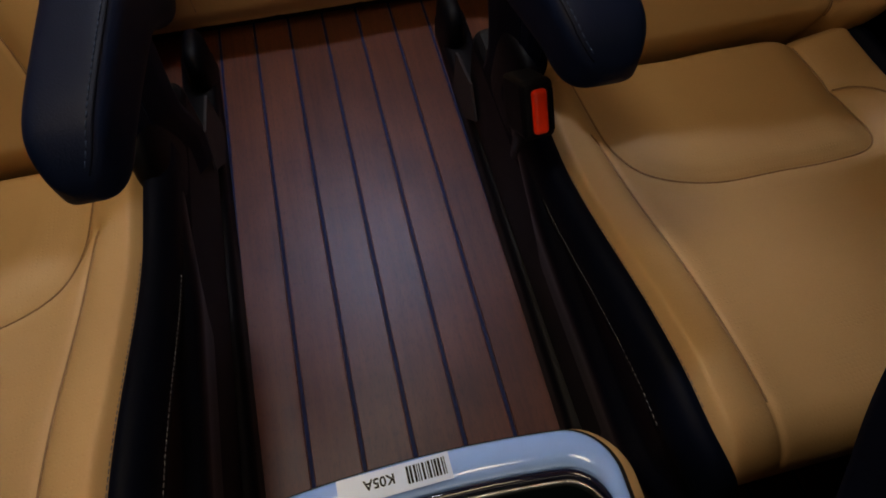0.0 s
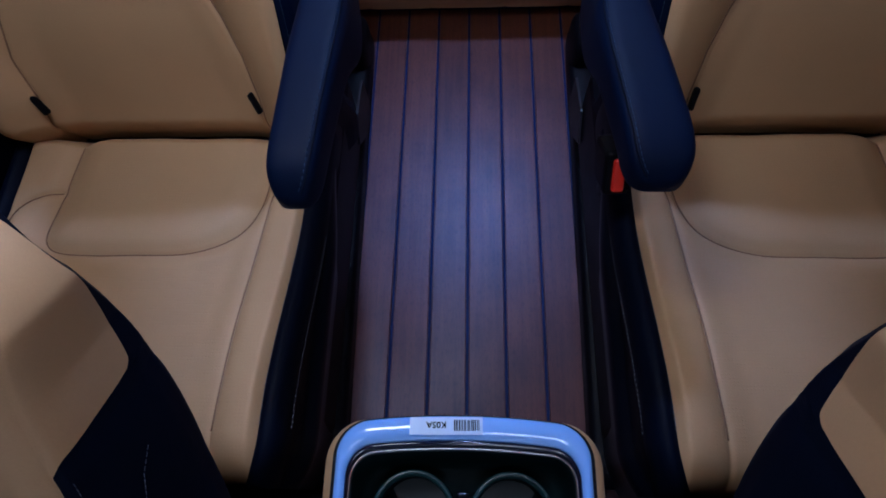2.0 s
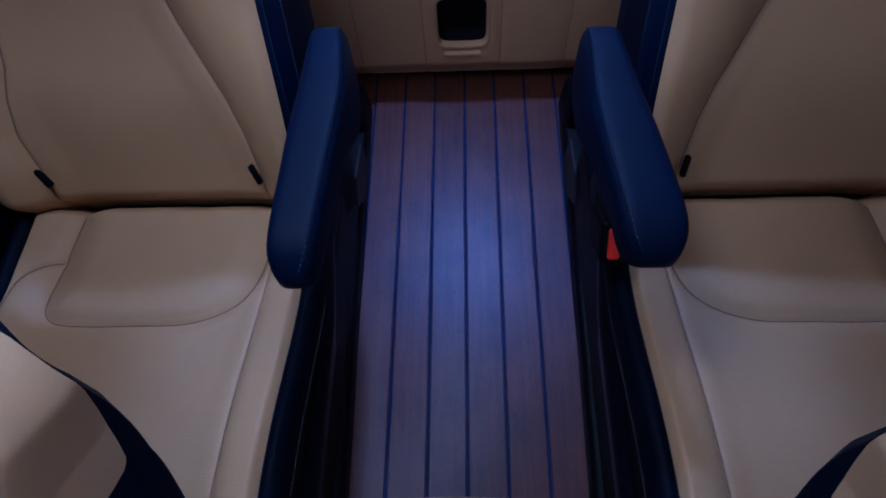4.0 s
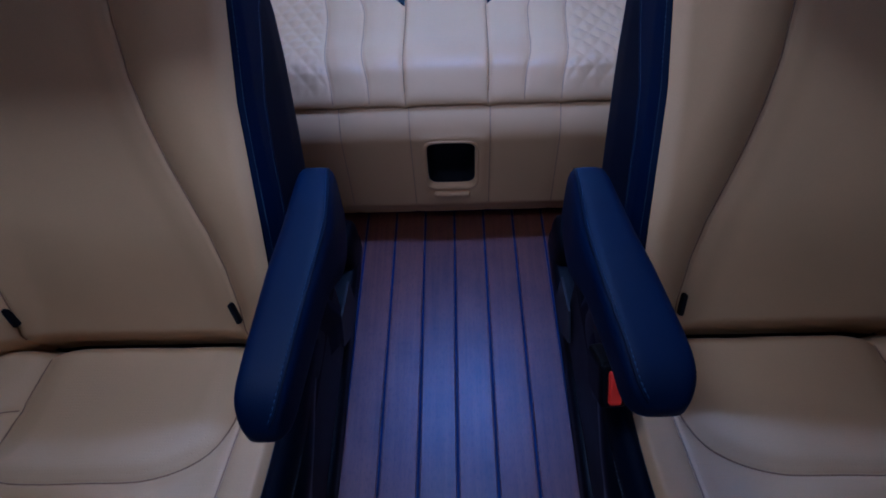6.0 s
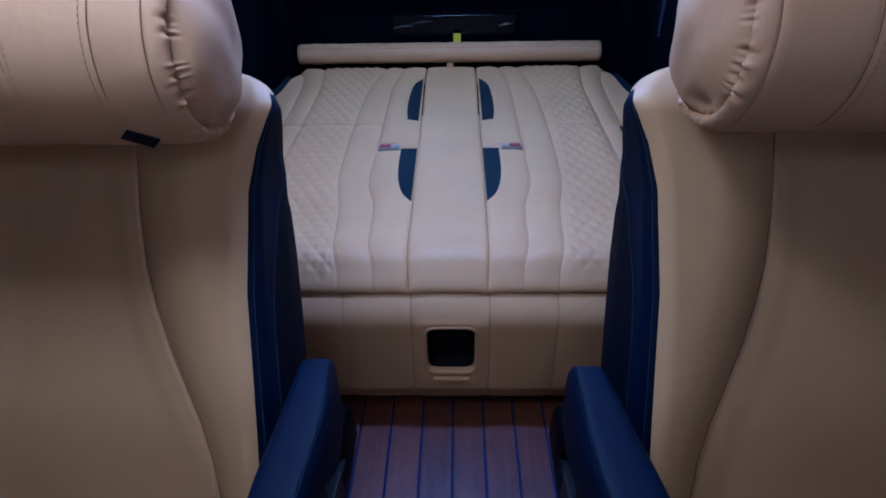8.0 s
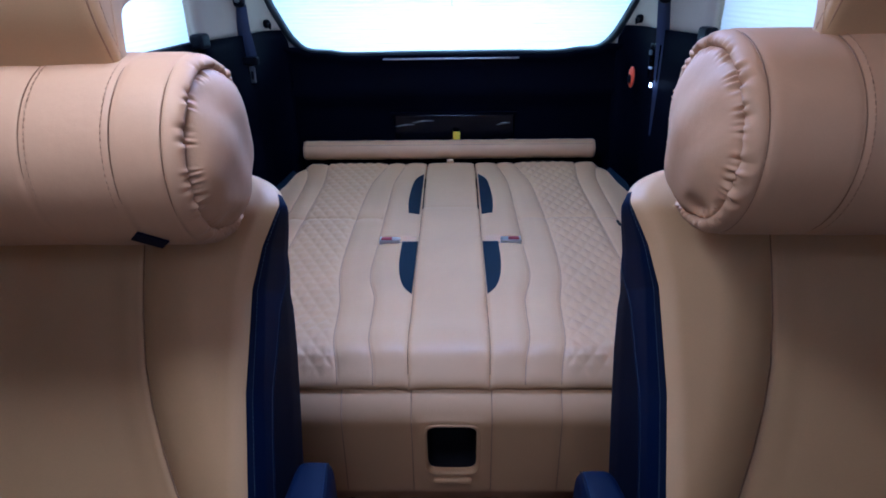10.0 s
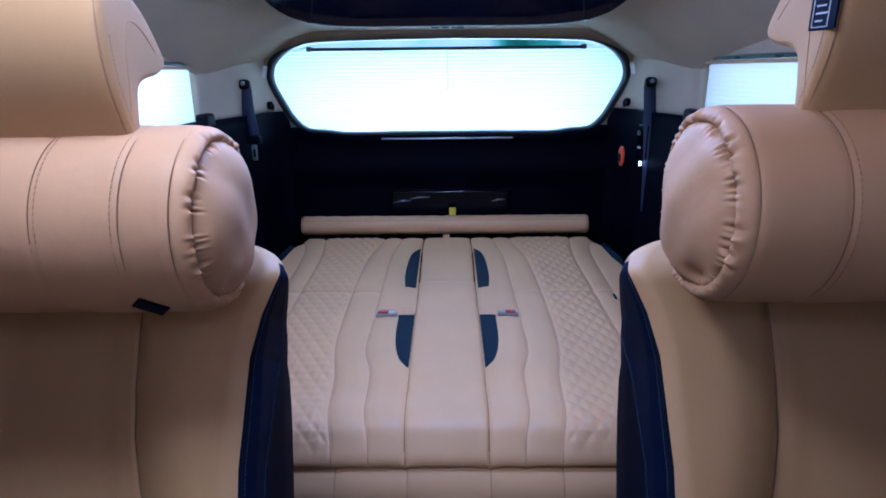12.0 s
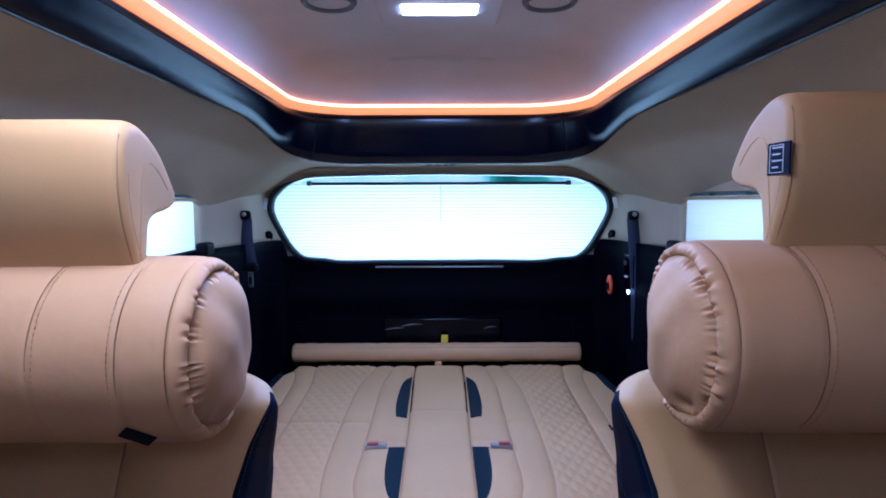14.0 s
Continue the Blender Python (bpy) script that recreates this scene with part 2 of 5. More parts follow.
nt.links.new(g2.outputs["Fac"], half.inputs[0])
nt.links.new(g1.outputs["Fac"], blend.inputs[0])
nt.links.new(half.outputs[0], blend.inputs[2])
nt.links.new(blend.outputs[0], wr.inputs["Fac"])
tone = nt.nodes.new("ShaderNodeHueSaturation")
tv = nt.nodes.new("ShaderNodeMapRange")
tv.inputs["To Min"].default_value, tv.inputs["To Max"].default_value = 0.78, 1.22
nt.links.new(info.outputs["Random"], tv.inputs["Value"])
nt.links.new(tv.outputs[0], tone.inputs["Value"])
nt.links.new(wr.outputs[0], tone.inputs["Color"])
# short open pores along the grain
pore_map, pore, pore_r, pore_mix = nt.nodes.new("ShaderNodeMapping"), nt.nodes.new("ShaderNodeTexNoise"), nt.nodes.new("ShaderNodeMapRange"), nt.nodes.new("ShaderNodeMix")
pore_map.inputs["Scale"].default_value = (420, 95, 420)
pore.inputs["Scale"].default_value, pore.inputs["Detail"].default_value = 1.0, 1
nt.links.new(co.outputs["Object"], pore_map.inputs["Vector"])
nt.links.new(pore_map.outputs[0], pore.inputs["Vector"])
pore_r.inputs["From Min"].default_value, pore_r.inputs["From Max"].default_value = 0.36, 0.44
pore_r.inputs["To Min"].default_value, pore_r.inputs["To Max"].default_value = 0.80, 1.0
nt.links.new(pore.outputs["Fac"], pore_r.inputs["Value"])
pore_mix.data_type, pore_mix.blend_type = "RGBA", "MULTIPLY"
pore_mix.inputs[0].default_value = 1.0
nt.links.new(tone.outputs[0], pore_mix.inputs[6])
nt.links.new(pore_r.outputs[0], pore_mix.inputs[7])
nt.links.new(pore_mix.outputs[2], bsdf.inputs["Base Color"])
wrough = nt.nodes.new("ShaderNodeMapRange")
wrough.inputs["To Min"].default_value, wrough.inputs["To Max"].default_value = 0.33, 0.49
nt.links.new(g1.outputs["Fac"], wrough.inputs["Value"])
nt.links.new(wrough.outputs[0], bsdf.inputs["Roughness"])
# blue tint puts the lamp's bluish sheen into the boards themselves
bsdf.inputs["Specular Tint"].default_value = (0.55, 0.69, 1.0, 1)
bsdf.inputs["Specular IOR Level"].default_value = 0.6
wb = nt.nodes.new("ShaderNodeBump")
wb.inputs["Strength"].default_value, wb.inputs["Distance"].default_value = 0.25, 0.0008
nt.links.new(g1.outputs["Fac"], wb.inputs["Height"])
nt.links.new(wb.outputs[0], bsdf.inputs["Normal"])

# ---- mesh helpers ----


def mesh_of(name, verts, faces, smooth=True):
    me = bpy.data.meshes.new(name)
    me.from_pydata([tuple(map(float, v)) for v in verts], [], [tuple(map(int, f)) for f in faces])
    bm = bmesh.new()
    bm.from_mesh(me)
    bmesh.ops.remove_doubles(bm, verts=bm.verts, dist=1e-6)
    bmesh.ops.recalc_face_normals(bm, faces=bm.faces)
    bm.to_mesh(me)
    bm.free()
    if smooth:
        me.polygons.foreach_set("use_smooth", [True] * len(me.polygons))
    return me


def part(name, me, mat, parent=None, label=""):
    """Links a mesh, drawn in world metres, as one object under a thing (an Empty) or under a part."""
    ob = new(name, me)
    me.materials.clear()
    me.materials.append(mat)
    if parent:
        ob.parent = parent
        if parent.type == "EMPTY":
            ob.matrix_parent_inverse = Matrix.Translation(-parent.location)
    if label:
        ob["label"] = label
    return ob


def thing(name, at, label, category, group="", kind=""):
    ob = new(name)
    ob.empty_display_size, ob.location = 0.05, at
    return tagged(ob, label, category, group, kind)


def grid_faces(nu, nv, closed_u=False, closed_v=False):
    f = []
    for i in range(nu if closed_u else nu - 1):
        for j in range(nv if closed_v else nv - 1):
            a, b = i * nv + j, ((i + 1) % nu) * nv + j
            f.append((a, b, ((i + 1) % nu) * nv + (j + 1) % nv, i * nv + (j + 1) % nv))
    return f


def sheet(name, p, closed_u=False, closed_v=False, cap=False):
    """Mesh of a grid of points p[u][v]."""
    p = np.asarray(p, float)
    nu, nv = p.shape[:2]
    f = grid_faces(nu, nv, closed_u, closed_v)
    if cap:
        f += [tuple(range(nv)), tuple((nu - 1) * nv + k for k in range(nv))]
    return mesh_of(name, p.reshape(-1, 3), f)


def box(name, x0, x1, y0, y1, z0, z1, bevel=0.004, seg=2):
    bm = bmesh.new()
    bmesh.ops.create_cube(bm, size=1)
    for v in bm.verts:
        v.co = ((x0 + x1) / 2 + v.co.x * (x1 - x0), (y0 + y1) / 2 + v.co.y * (y1 - y0), (z0 + z1) / 2 + v.co.z * (z1 - z0))
    if bevel:
        bmesh.ops.bevel(bm, geom=bm.edges[:], offset=bevel, segments=seg, profile=0.5, affect="EDGES")
    me = bpy.data.meshes.new(name)
    bm.to_mesh(me)
    bm.free()
    return me


def moved(me, m):
    me.transform(m)
    return me


def join(name, meshes):
    bm = bmesh.new()
    for me in meshes:
        bm.from_mesh(me)
    out = bpy.data.meshes.new(name)
    bm.to_mesh(out)
    bm.free()
    return out


def spline(points, n, closed=False):
    """n points along a Catmull-Rom curve through the given ones."""
    p = np.asarray(points, float)
    m = len(p)
    t = np.linspace(0, m if closed else m - 1, n, endpoint=not closed)
    i = np.minimum(t.astype(int), m - 1 if closed else m - 2)
    f = (t - i)[:, None]
    g = (lambda k: p[k % m]) if closed else (lambda k: p[np.clip(k, 0, m - 1)])
    a, b, c, d = g(i - 1), g(i), g(i + 1), g(i + 2)
    return 0.5 * (2 * b + (c - a) * f + (2 * a - 5 * b + 4 * c - d) * f**2 + (3 * b - a - 3 * c + d) * f**3)


def tube(name, points, radius, sides=8, cap=True):
    p = np.asarray(points, float)
    t = np.gradient(p, axis=0)
    t /= np.linalg.norm(t, axis=1)[:, None] + 1e-12
    ref = np.array((0, 0, 1.0)) if abs(t[:, 2]).mean() < 0.8 else np.array((1.0, 0, 0))
    a = np.cross(t, ref)
    a /= np.linalg.norm(a, axis=1)[:, None]
    b = np.cross(t, a)
    w = np.linspace(0, 2 * np.pi, sides, endpoint=False)
    r = np.broadcast_to(np.asarray(radius, float), (len(p),))[:, None, None]
    return sheet(name, p[:, None] + r * (np.cos(w)[None, :, None] * a[:, None] + np.sin(w)[None, :, None] * b[:, None]), closed_v=True, cap=cap)


def dashes(name, points, pitch=0.006, length=0.004, radius=0.00045):
    """A row of stitches along a curve: short raised threads joined into one mesh."""
    p = np.asarray(points, float)
    s = np.concatenate(([0], np.cumsum(np.linalg.norm(np.diff(p, axis=0), axis=1))))
    verts, faces = [], []
    for k in range(int(s[-1] / pitch)):
        ends = [np.array([np.interp(q, s, p[:, c]) for c in range(3)]) for q in (k * pitch, k * pitch + length)]
        d = ends[1] - ends[0]
        d /= np.linalg.norm(d) + 1e-12
        a = np.cross(d, (0.3, 0.2, 0.93))
        a /= np.linalg.norm(a)
        b = np.cross(d, a)
        n = len(verts)
        for e in ends:
            verts += [e + radius * v for v in (a, b, -a, -b)]
        faces += [(n + q, n + (q + 1) % 4, n + 4 + (q + 1) % 4, n + 4 + q) for q in range(4)]
        faces += [(n, n + 1, n + 2, n + 3), (n + 4, n + 5, n + 6, n + 7)]
    return mesh_of(name, verts, faces)


def smoothstep(a, b, x):
    t = np.clip((np.asarray(x, float) - a) / (b - a), 0, 1)
    return t * t * (3 - 2 * t)


def away(x, y, line):
    """Distance of the points (x, y) from a polyline."""
    best = np.full(np.shape(x), 9.0)
    for (ax, ay), (bx, by) in zip(line[:-1], line[1:]):
        vx, vy = bx - ax, by - ay
        t = np.clip(((x - ax) * vx + (y - ay) * vy) / (vx * vx + vy * vy + 1e-12), 0, 1)
        best = np.minimum(best, np.hypot(x - ax - t * vx, y - ay - t * vy))
    return best


def groove(d, depth=0.004, width=0.003, puff=0.004, reach=0.03):
    """A sewn seam at distance d: a narrow valley between two soft swellings."""
    return -depth * np.exp(-((d / width) ** 2)) - puff * np.exp(-((d / reach) ** 2))


def slab(name, outline, thick, height=None):
    """A flat piece: outline (x, y) extruded upwards by thick from height(x, y)."""
    n = len(outline)
    h = height or (lambda x, y: 0.0)
    cx, cy = np.mean(outline, axis=0)
    ring = [(x, y, h(x, y)) for x, y in outline]
    top = [(x, y, h(x, y) + thick * 0.6) for x, y in outline]
    inner = [(cx + (x - cx) * 0.93, cy + (y - cy) * 0.97, h(x, y) + thick) for x, y in outline]
    verts = ring + top + inner + [(cx, cy, h(cx, cy) + thick)]
    f = []
    for k in range(n):
        j = (k + 1) % n
        f += [(k, j, n + j, n + k), (n + k, n + j, 2 * n + j, 2 * n + k), (2 * n + k, 2 * n + j, 3 * n)]
    return mesh_of(name, verts, f, smooth=False)

# ---- the cabin's shell ----
PITCH = 0.065          # deck board and its caulk line
HALF = 0.70            # inner half width of the cabin


def ceiling_height(x, y):
    x, y = np.abs(x), np.asarray(y, float)
    zc = 1.208 - 0.03 * smoothstep(0.4, 0.72, y) - 0.052 * smoothstep(0.62, 0.9, y) - 0.004 * smoothstep(0.9, 1.2, y)
    return zc - 0.15 * np.clip((x - 0.42) / 0.28, 0, 1) ** 1.7


def pod_outline(inset=0.0):
    """Rounded oblong of the roof pod, from the front left, round the rear, to the front right."""
    hx, y1, y0, r = 0.446 - inset, 0.875 - inset, -1.5, 0.20 - inset * 0.6
    pts = [(-hx, y) for y in np.linspace(y0, y1 - r, 40)]
    pts += [(-hx + r - r * math.cos(a), y1 - r + r * math.sin(a)) for a in np.linspace(0, math.pi / 2, 18)[1:]]
    pts += [(x, y1) for x in np.linspace(-hx + r, hx - r, 14)[1:-1]]
    pts += [(hx - r + r * math.sin(a), y1 - r + r * math.cos(a)) for a in np.linspace(0, math.pi / 2, 18)]
    pts += [(hx, y) for y in np.linspace(y1 - r, y0, 40)[1:]]
    return np.array(pts)


floor = part("floor", box("floor", -0.76, 0.76, -2.3, 1.45, -0.05, -0.003, 0), caulk)
tagged(floor, "dark navy caulk bed of the mahogany deck floor", "floor", kind="structure")

# headlining: rings from the pod's edge out to the cabin's sides and tail
ring0 = pod_outline(0.0)
ring1 = []
for k, (x, y) in enumerate(ring0):
    sx = -1 if k < len(ring0) / 2 else 1
    kk = min(k, len(ring0) - 1 - k)
    if kk < 40:
        ring1.append((sx * HALF, y))
    elif kk < 57:
        a = (kk - 39) / 17
        ring1.append((sx * HALF, 0.675 + 0.525 * a * 2) if a < 0.5 else (sx * (HALF - (HALF - 0.246) * (a - 0.5) * 2), 1.2))
    else:
        ring1.append((x, 1.2))
ring1 = np.array(ring1)
rows = []
for q in np.linspace(0, 1, 26):
    xy = ring0 * (1 - q) + ring1 * q
    rows.append(np.column_stack([xy, ceiling_height(xy[:, 0], xy[:, 1])]))
fxs, fys = np.meshgrid(np.linspace(-HALF, HALF, 40), np.linspace(-2.3, -1.5, 12), indexing="ij")
ceiling = part("ceiling", join("ceiling", [sheet("ceiling", np.array(rows)), sheet("ceiling", np.stack([fxs, fys, ceiling_height(fxs, fys)], -1))]), headlining)
tagged(ceiling, "beige grey woven fabric headlining curving down at the sides", "ceiling", kind="structure")

# roof pod: rim pieces, amber light strip, fabric dome
pod = thing("roof_pod", (0, -0.3, 1.2), "raised roof pod with black padded rim and glowing amber strip", "roof pod", kind="structure")
STRIP_Z = 1.254


def pod_loft(name, profile, lo, hi):
    """Profile rows: inset, share of the way from headlining to the light strip, height added."""
    base = pod_outline(0.0)[lo:hi]
    zb = ceiling_height(0.3, base[:, 1])
    return sheet(name, [np.column_stack([pod_outline(ins)[lo:hi], zb * (1 - f) + STRIP_Z * f + dz]) for ins, f, dz in profile])


NPOD = len(ring0)
cut0, cut1 = 48, NPOD - 49
rim_profile = [(-0.012, 0, 0.006), (-0.008, 0, -0.008), (0.003, 0, -0.015), (0.014, 0.0, -0.010), (0.021, 0.15, 0), (0.028, 0.4, 0), (0.036, 0.7, 0), (0.040, 0.88, 0), (0.038, 0.97, 0), (0.032, 1.0, 0.0)]
for lo, hi in ((0, cut0 + 1), (cut0, cut1 + 1), (cut1, NPOD)):
    ob = part("rim", pod_loft("rim", rim_profile, lo, hi), pod_rim, pod, "black padded leatherette rim")
    part("light_strip", pod_loft("light_strip", [(0.032, 1, 0.0), (0.038, 1, 0.001), (0.043, 1, 0.007), (0.046, 1, 0.016), (0.047, 1, 0.025), (0.042, 1, 0.029)], lo, hi), amber_glow, ob, "glowing amber strip")
    part("strip_core", pod_loft("strip_core", [(0.0472, 1, 0.0195), (0.0482, 1, 0.021), (0.0482, 1, 0.0255), (0.0465, 1, 0.027)], lo, hi), strip_core, ob, "bright core of the amber strip")
for k in (cut0, cut1):
    line = []
    for ins, f, dz in rim_profile:
        x, y = pod_outline(ins + 0.0005)[k]
        line.append((x, y, float(ceiling_height(0.3, ring0[k][1])) * (1 - f) + STRIP_Z * f + dz))
    part("joint", tube("joint", line, 0.0019, 6), ink, pod, "dark joint line")
rows = []
for ins, dz in [(0.041, 0.028), (0.046, 0.036), (0.058, 0.055), (0.078, 0.075), (0.105, 0.089), (0.145, 0.099), (0.20, 0.105), (0.26, 0.108)]:
    rows.append(np.column_stack([pod_outline(ins), np.full(NPOD, STRIP_Z + dz)]))
last = rows[-1]
for k in (0.75, 0.5, 0.25, 0.0):
    rows.append(np.column_stack([last[:, 0] * k, last[:, 1], np.full(len(last), 1.362 + 0.004 * (1 - k))]))
part("dome", sheet("dome", np.array(rows)), pod_fabric, pod, "pale grey fabric lining of the pod")
part("front_end", box("front_end", -0.47, 0.47, -1.56, -1.49, 1.17, 1.38, 0.01), pod_fabric, pod)

# reading lamp with speakers at its sides
lamp = thing("reading_lamp", (0, 0.235, 1.35), "lit white roof lamp in a pale housing", "lamp")
hx0 = 0.115
part("housing", box("housing", -hx0, hx0, 0.10, 0.29, 1.345, 1.366, 0.008, 3), pod_fabric, lamp)
part("lens", box("lens", -0.068, 0.068, 0.16, 0.21, 1.3405, 1.352, 0.004, 2), lamp_glow, lamp, "glowing white lens")
flamp = thing("reading_lamp", (-0.255, -0.49, 1.35), "assumed large roof lamp over the second row, out of view", "lamp")
part("housing", box("housing", -0.38, -0.13, -0.61, -0.37, 1.346, 1.37, 0.008, 3), pod_fabric, flamp)
part("lens", box("lens", -0.365, -0.145, -0.59, -0.39, 1.3405, 1.352, 0.004, 2), warm_glow, flamp, "glowing warm lens")
# added lamp behind the view, a fill for the front seats
fill_lamp = thing("map_lamp", (0.06, -1.24, 1.35), "added roof lamp over the front seats, a fill out of view", "lamp")
part("housing", box("housing", -0.08, 0.20, -1.31, -1.17, 1.346, 1.37, 0.008, 3), pod_fabric, fill_lamp)
part("lens", box("lens", -0.06, 0.18, -1.295, -1.185, 1.3405, 1.352, 0.004, 2), warm_glow, fill_lamp, "glowing warm lens")
for sx in (-1, 1):
    sp = thing("roof_speaker", (sx * 0.199, 0.19, 1.362), "round pale grey roof speaker with ringed grille", "speaker", "roof speakers")
    w = np.linspace(0, 2 * np.pi, 40, endpoint=False)
    prof = [(0.05, 1.366), (0.05, 1.358), (0.046, 1.353), (0.041, 1.354), (0.038, 1.359), (0.03, 1.361), (0.002, 1.3615)]
    part("ring", sheet("ring", [[(sx * 0.199 + r * math.cos(a), 0.19 + r * math.sin(a), z) for a in w] for r, z in prof[:5]], closed_v=True), grey_plastic, sp, "grey ring")
    part("grille", sheet("grille", [[(sx * 0.199 + r * math.cos(a), 0.19 + r * math.sin(a), z) for a in w] for r, z in prof[4:]], closed_v=True), pod_fabric, sp)

# side walls: dark lower lining, pale upper pillars, window openings with blinds
for s, nm in ((-1, "wall_left"), (1, "wall_right")):
    wall = thing(nm, (s * HALF, -0.5, 0), "cabin side lined dark navy below and pale grey above", "wall", kind="structure")
    x0, x1 = sorted((s * HALF, s * (HALF + 0.05)))
    part("lower_lining", box("lower_lining", x0, x1, -2.3, 1.3, 0, 0.862, 0.004), navy_trim, wall)
    for y0, y1 in ((-2.3, -1.9), (-0.18, 0.10), (0.82, 1.3)):
        part("pillar", box("pillar", x0, x1, y0, y1, 0.862, 1.2, 0.003), pillar_trim, wall)
    part("upper_lining", box("upper_lining", x0 + s * 0.002, x1, -2.3, 1.3, 1.022, 1.25, 0.003), headlining, wall)


def bezier(p0, p1, p2, n):
    t = np.linspace(0, 1, n)[:, None]
    return (1 - t) ** 2 * np.array(p0) + 2 * t * (1 - t) * np.array(p1) + t**2 * np.array(p2)


# outline of the rear window: (half width, height), from the sill's middle up to the head
WINDOW = spline([(0.0, 0.771), (0.2, 0.771), (0.37, 0.770), (0.44, 0.779), (0.515, 0.787), (0.56, 0.828), (0.594, 0.90), (0.614, 0.955), (0.613, 0.992),
                 (0.595, 1.028), (0.555, 1.058), (0.50, 1.078), (0.43, 1.089), (0.2, 1.095), (0.0, 1.097)], 90)


def gate_y(z):
    return 1.305 - 0.40 * np.clip(np.asarray(z, float) - 0.78, -0.02, 1)


def window_x(z):
    up = WINDOW[30:]
    return float(np.interp(z, up[:62, 1], up[:62, 0])) if z < 0.99 else 0.615


# corner pillars from the quarter window round to the rear window
for s in (-1, 1):
    for lo, hi, mat, nm, lab in ((0.862, 1.16, pillar_trim, "corner_pillar", "pale grey moulded corner pillar beside the rear window"),
                                 (0.0, 0.862, navy_trim, "corner_lining", "dark navy moulded load bay side lining")):
        grid = []
        for z in np.linspace(lo, hi, 24):
            zz = min(max(z, 0.80), 1.10)
            xw = window_x(max(zz, 0.83)) + 0.012 if z < 1.0 else 0.627
            inn = 0.0 if lo > 0.5 else 0.012
            lean = 0.05 * max(0.0, z - 0.95)
            yw = float(gate_y(zz)) - 0.012
            c = bezier((xw, yw, z), (0.645 - lean, yw - 0.03, z), (0.652 - inn - lean, 1.08, z), 10)
            d = bezier((0.652 - inn - lean, 1.08, z), (0.655 - inn - lean, 1.02, z), (0.70 - inn, 0.82, z), 12)
            e = np.array([[0.714, 0.819, z]])
            grid.append(np.concatenate([c, d[1:], e]) * (s, 1, 1))
        ob = part(nm, sheet(nm, grid), mat)
        tagged(ob, lab, "pillar" if lo else "side lining", kind="structure")
        m = ob.modifiers.new("thick", "SOLIDIFY")
        m.thickness = 0.006

# tailgate: dark lower trim, rubber-framed window, glass, blind
gate = thing("door_tailgate", (0, 1.3, 0.4), "closed tailgate with dark navy trim and a wide window", "tailgate", kind="structure")
gxs, gzs = np.linspace(-0.66, 0.66, 90), np.linspace(0.0, 1.0, 40)
grid = []
for x in gxs:
    topz = float(np.interp(abs(x), WINDOW[:42, 0], WINDOW[:42, 1])) if abs(x) < 0.53 else 0.80
    col = []
    for q in gzs:
        z = 0.05 + (topz - 0.05) * q
        y = 1.285 - 0.012 * math.exp(-(((z - 0.64) / 0.035) ** 2)) + 0.018 * smoothstep(0.66, 0.56, z) - 0.022 * smoothstep(topz - 0.035, topz, z)
        col.append((x, float(y), z))
    col.append((x, 1.33, topz + 0.001))
    grid.append(col)
part("lower_trim", sheet("lower_trim", grid), navy_trim, gate, "dark navy moulded trim panel")
part("chrome_strip", box("chrome_strip", -0.242, 0.232, 1.258, 1.27, 0.757, 0.7625, 0.002), silver, gate, "thin satin silver strip")
part("latch_recess", box("latch_recess", -0.215, 0.225, 1.278, 1.292, 0.455, 0.565, 0.006), gloss_black, gate, "glossy black latch cover with film")
part("latch_lip", box("latch_lip", -0.225, 0.235, 1.272, 1.29, 0.563, 0.571, 0.003), navy_trim, gate)
# glints on the clear latch film, shaped as silver slivers
for x0, x1, z0, z1 in ((-0.21, -0.14, 0.520, 0.527), (-0.15, -0.07, 0.533, 0.541), (0.16, 0.21, 0.523, 0.530)):
    film = tube("film_fold", [(x0, 1.277, z0), ((x0 + x1) / 2, 1.274, (z0 + z1) / 2 + 0.004), (x1, 1.277, z1)], [0.001, 0.0035, 0.001], 6)
    part("film_fold", film, silver, gate, "silver sliver as a glint on the crinkled clear film")
full = np.concatenate([WINDOW, WINDOW[-2:0:-1] * (-1, 1)])
nrm = np.gradient(np.concatenate([full[-1:], full, full[:1]]), axis=0)[1:-1]
nrm = np.column_stack([nrm[:, 1], -nrm[:, 0]])
nrm /= np.linalg.norm(nrm, axis=1)[:, None]


def gate_loft(name, prof):
    """Profile carried round the rear window; it runs out thin along the head."""
    slim = [1 - 0.8 * float(smoothstep(1.03, 1.085, z)) * (name == "window_seal") for x, z in full]
    return sheet(name, [[(x + o * k * nx, float(gate_y(z + o * k * nz)) + dy, z + o * k * nz) for (x, z), (nx, nz), k in zip(full, nrm, slim)] for o, dy in prof], closed_v=True)


part("window_seal", gate_loft("window_seal", [(0.016, 0.03), (0.012, -0.004), (0.004, -0.012), (-0.006, -0.014), (-0.009, -0.010), (-0.011, 0.01), (-0.011, 0.06)]), rubber, gate, "black rubber window surround")
part("upper_frame", gate_loft("upper_frame", [(0.002, 0.006), (0.014, 0.001), (0.03, -0.004), (0.06, 0.004), (0.10, 0.03)]), pillar_trim, gate, "pale grey window surround")
px, pz = np.linspace(-0.64, 0.64, 60), np.linspace(0.73, 1.066, 220)
rows = []
for x in px:
    rows.append([(x, float(gate_y(z)) + 0.014 + 0.0014 * math.sin(2 * math.pi * z / 0.012) + 0.001 * math.sin(9 * x + 40 * z), z) for z in pz])
blind = thing("window_blind", (0, 1.3, 0.8), "white pleated blind drawn over the bright rear window", "blind")
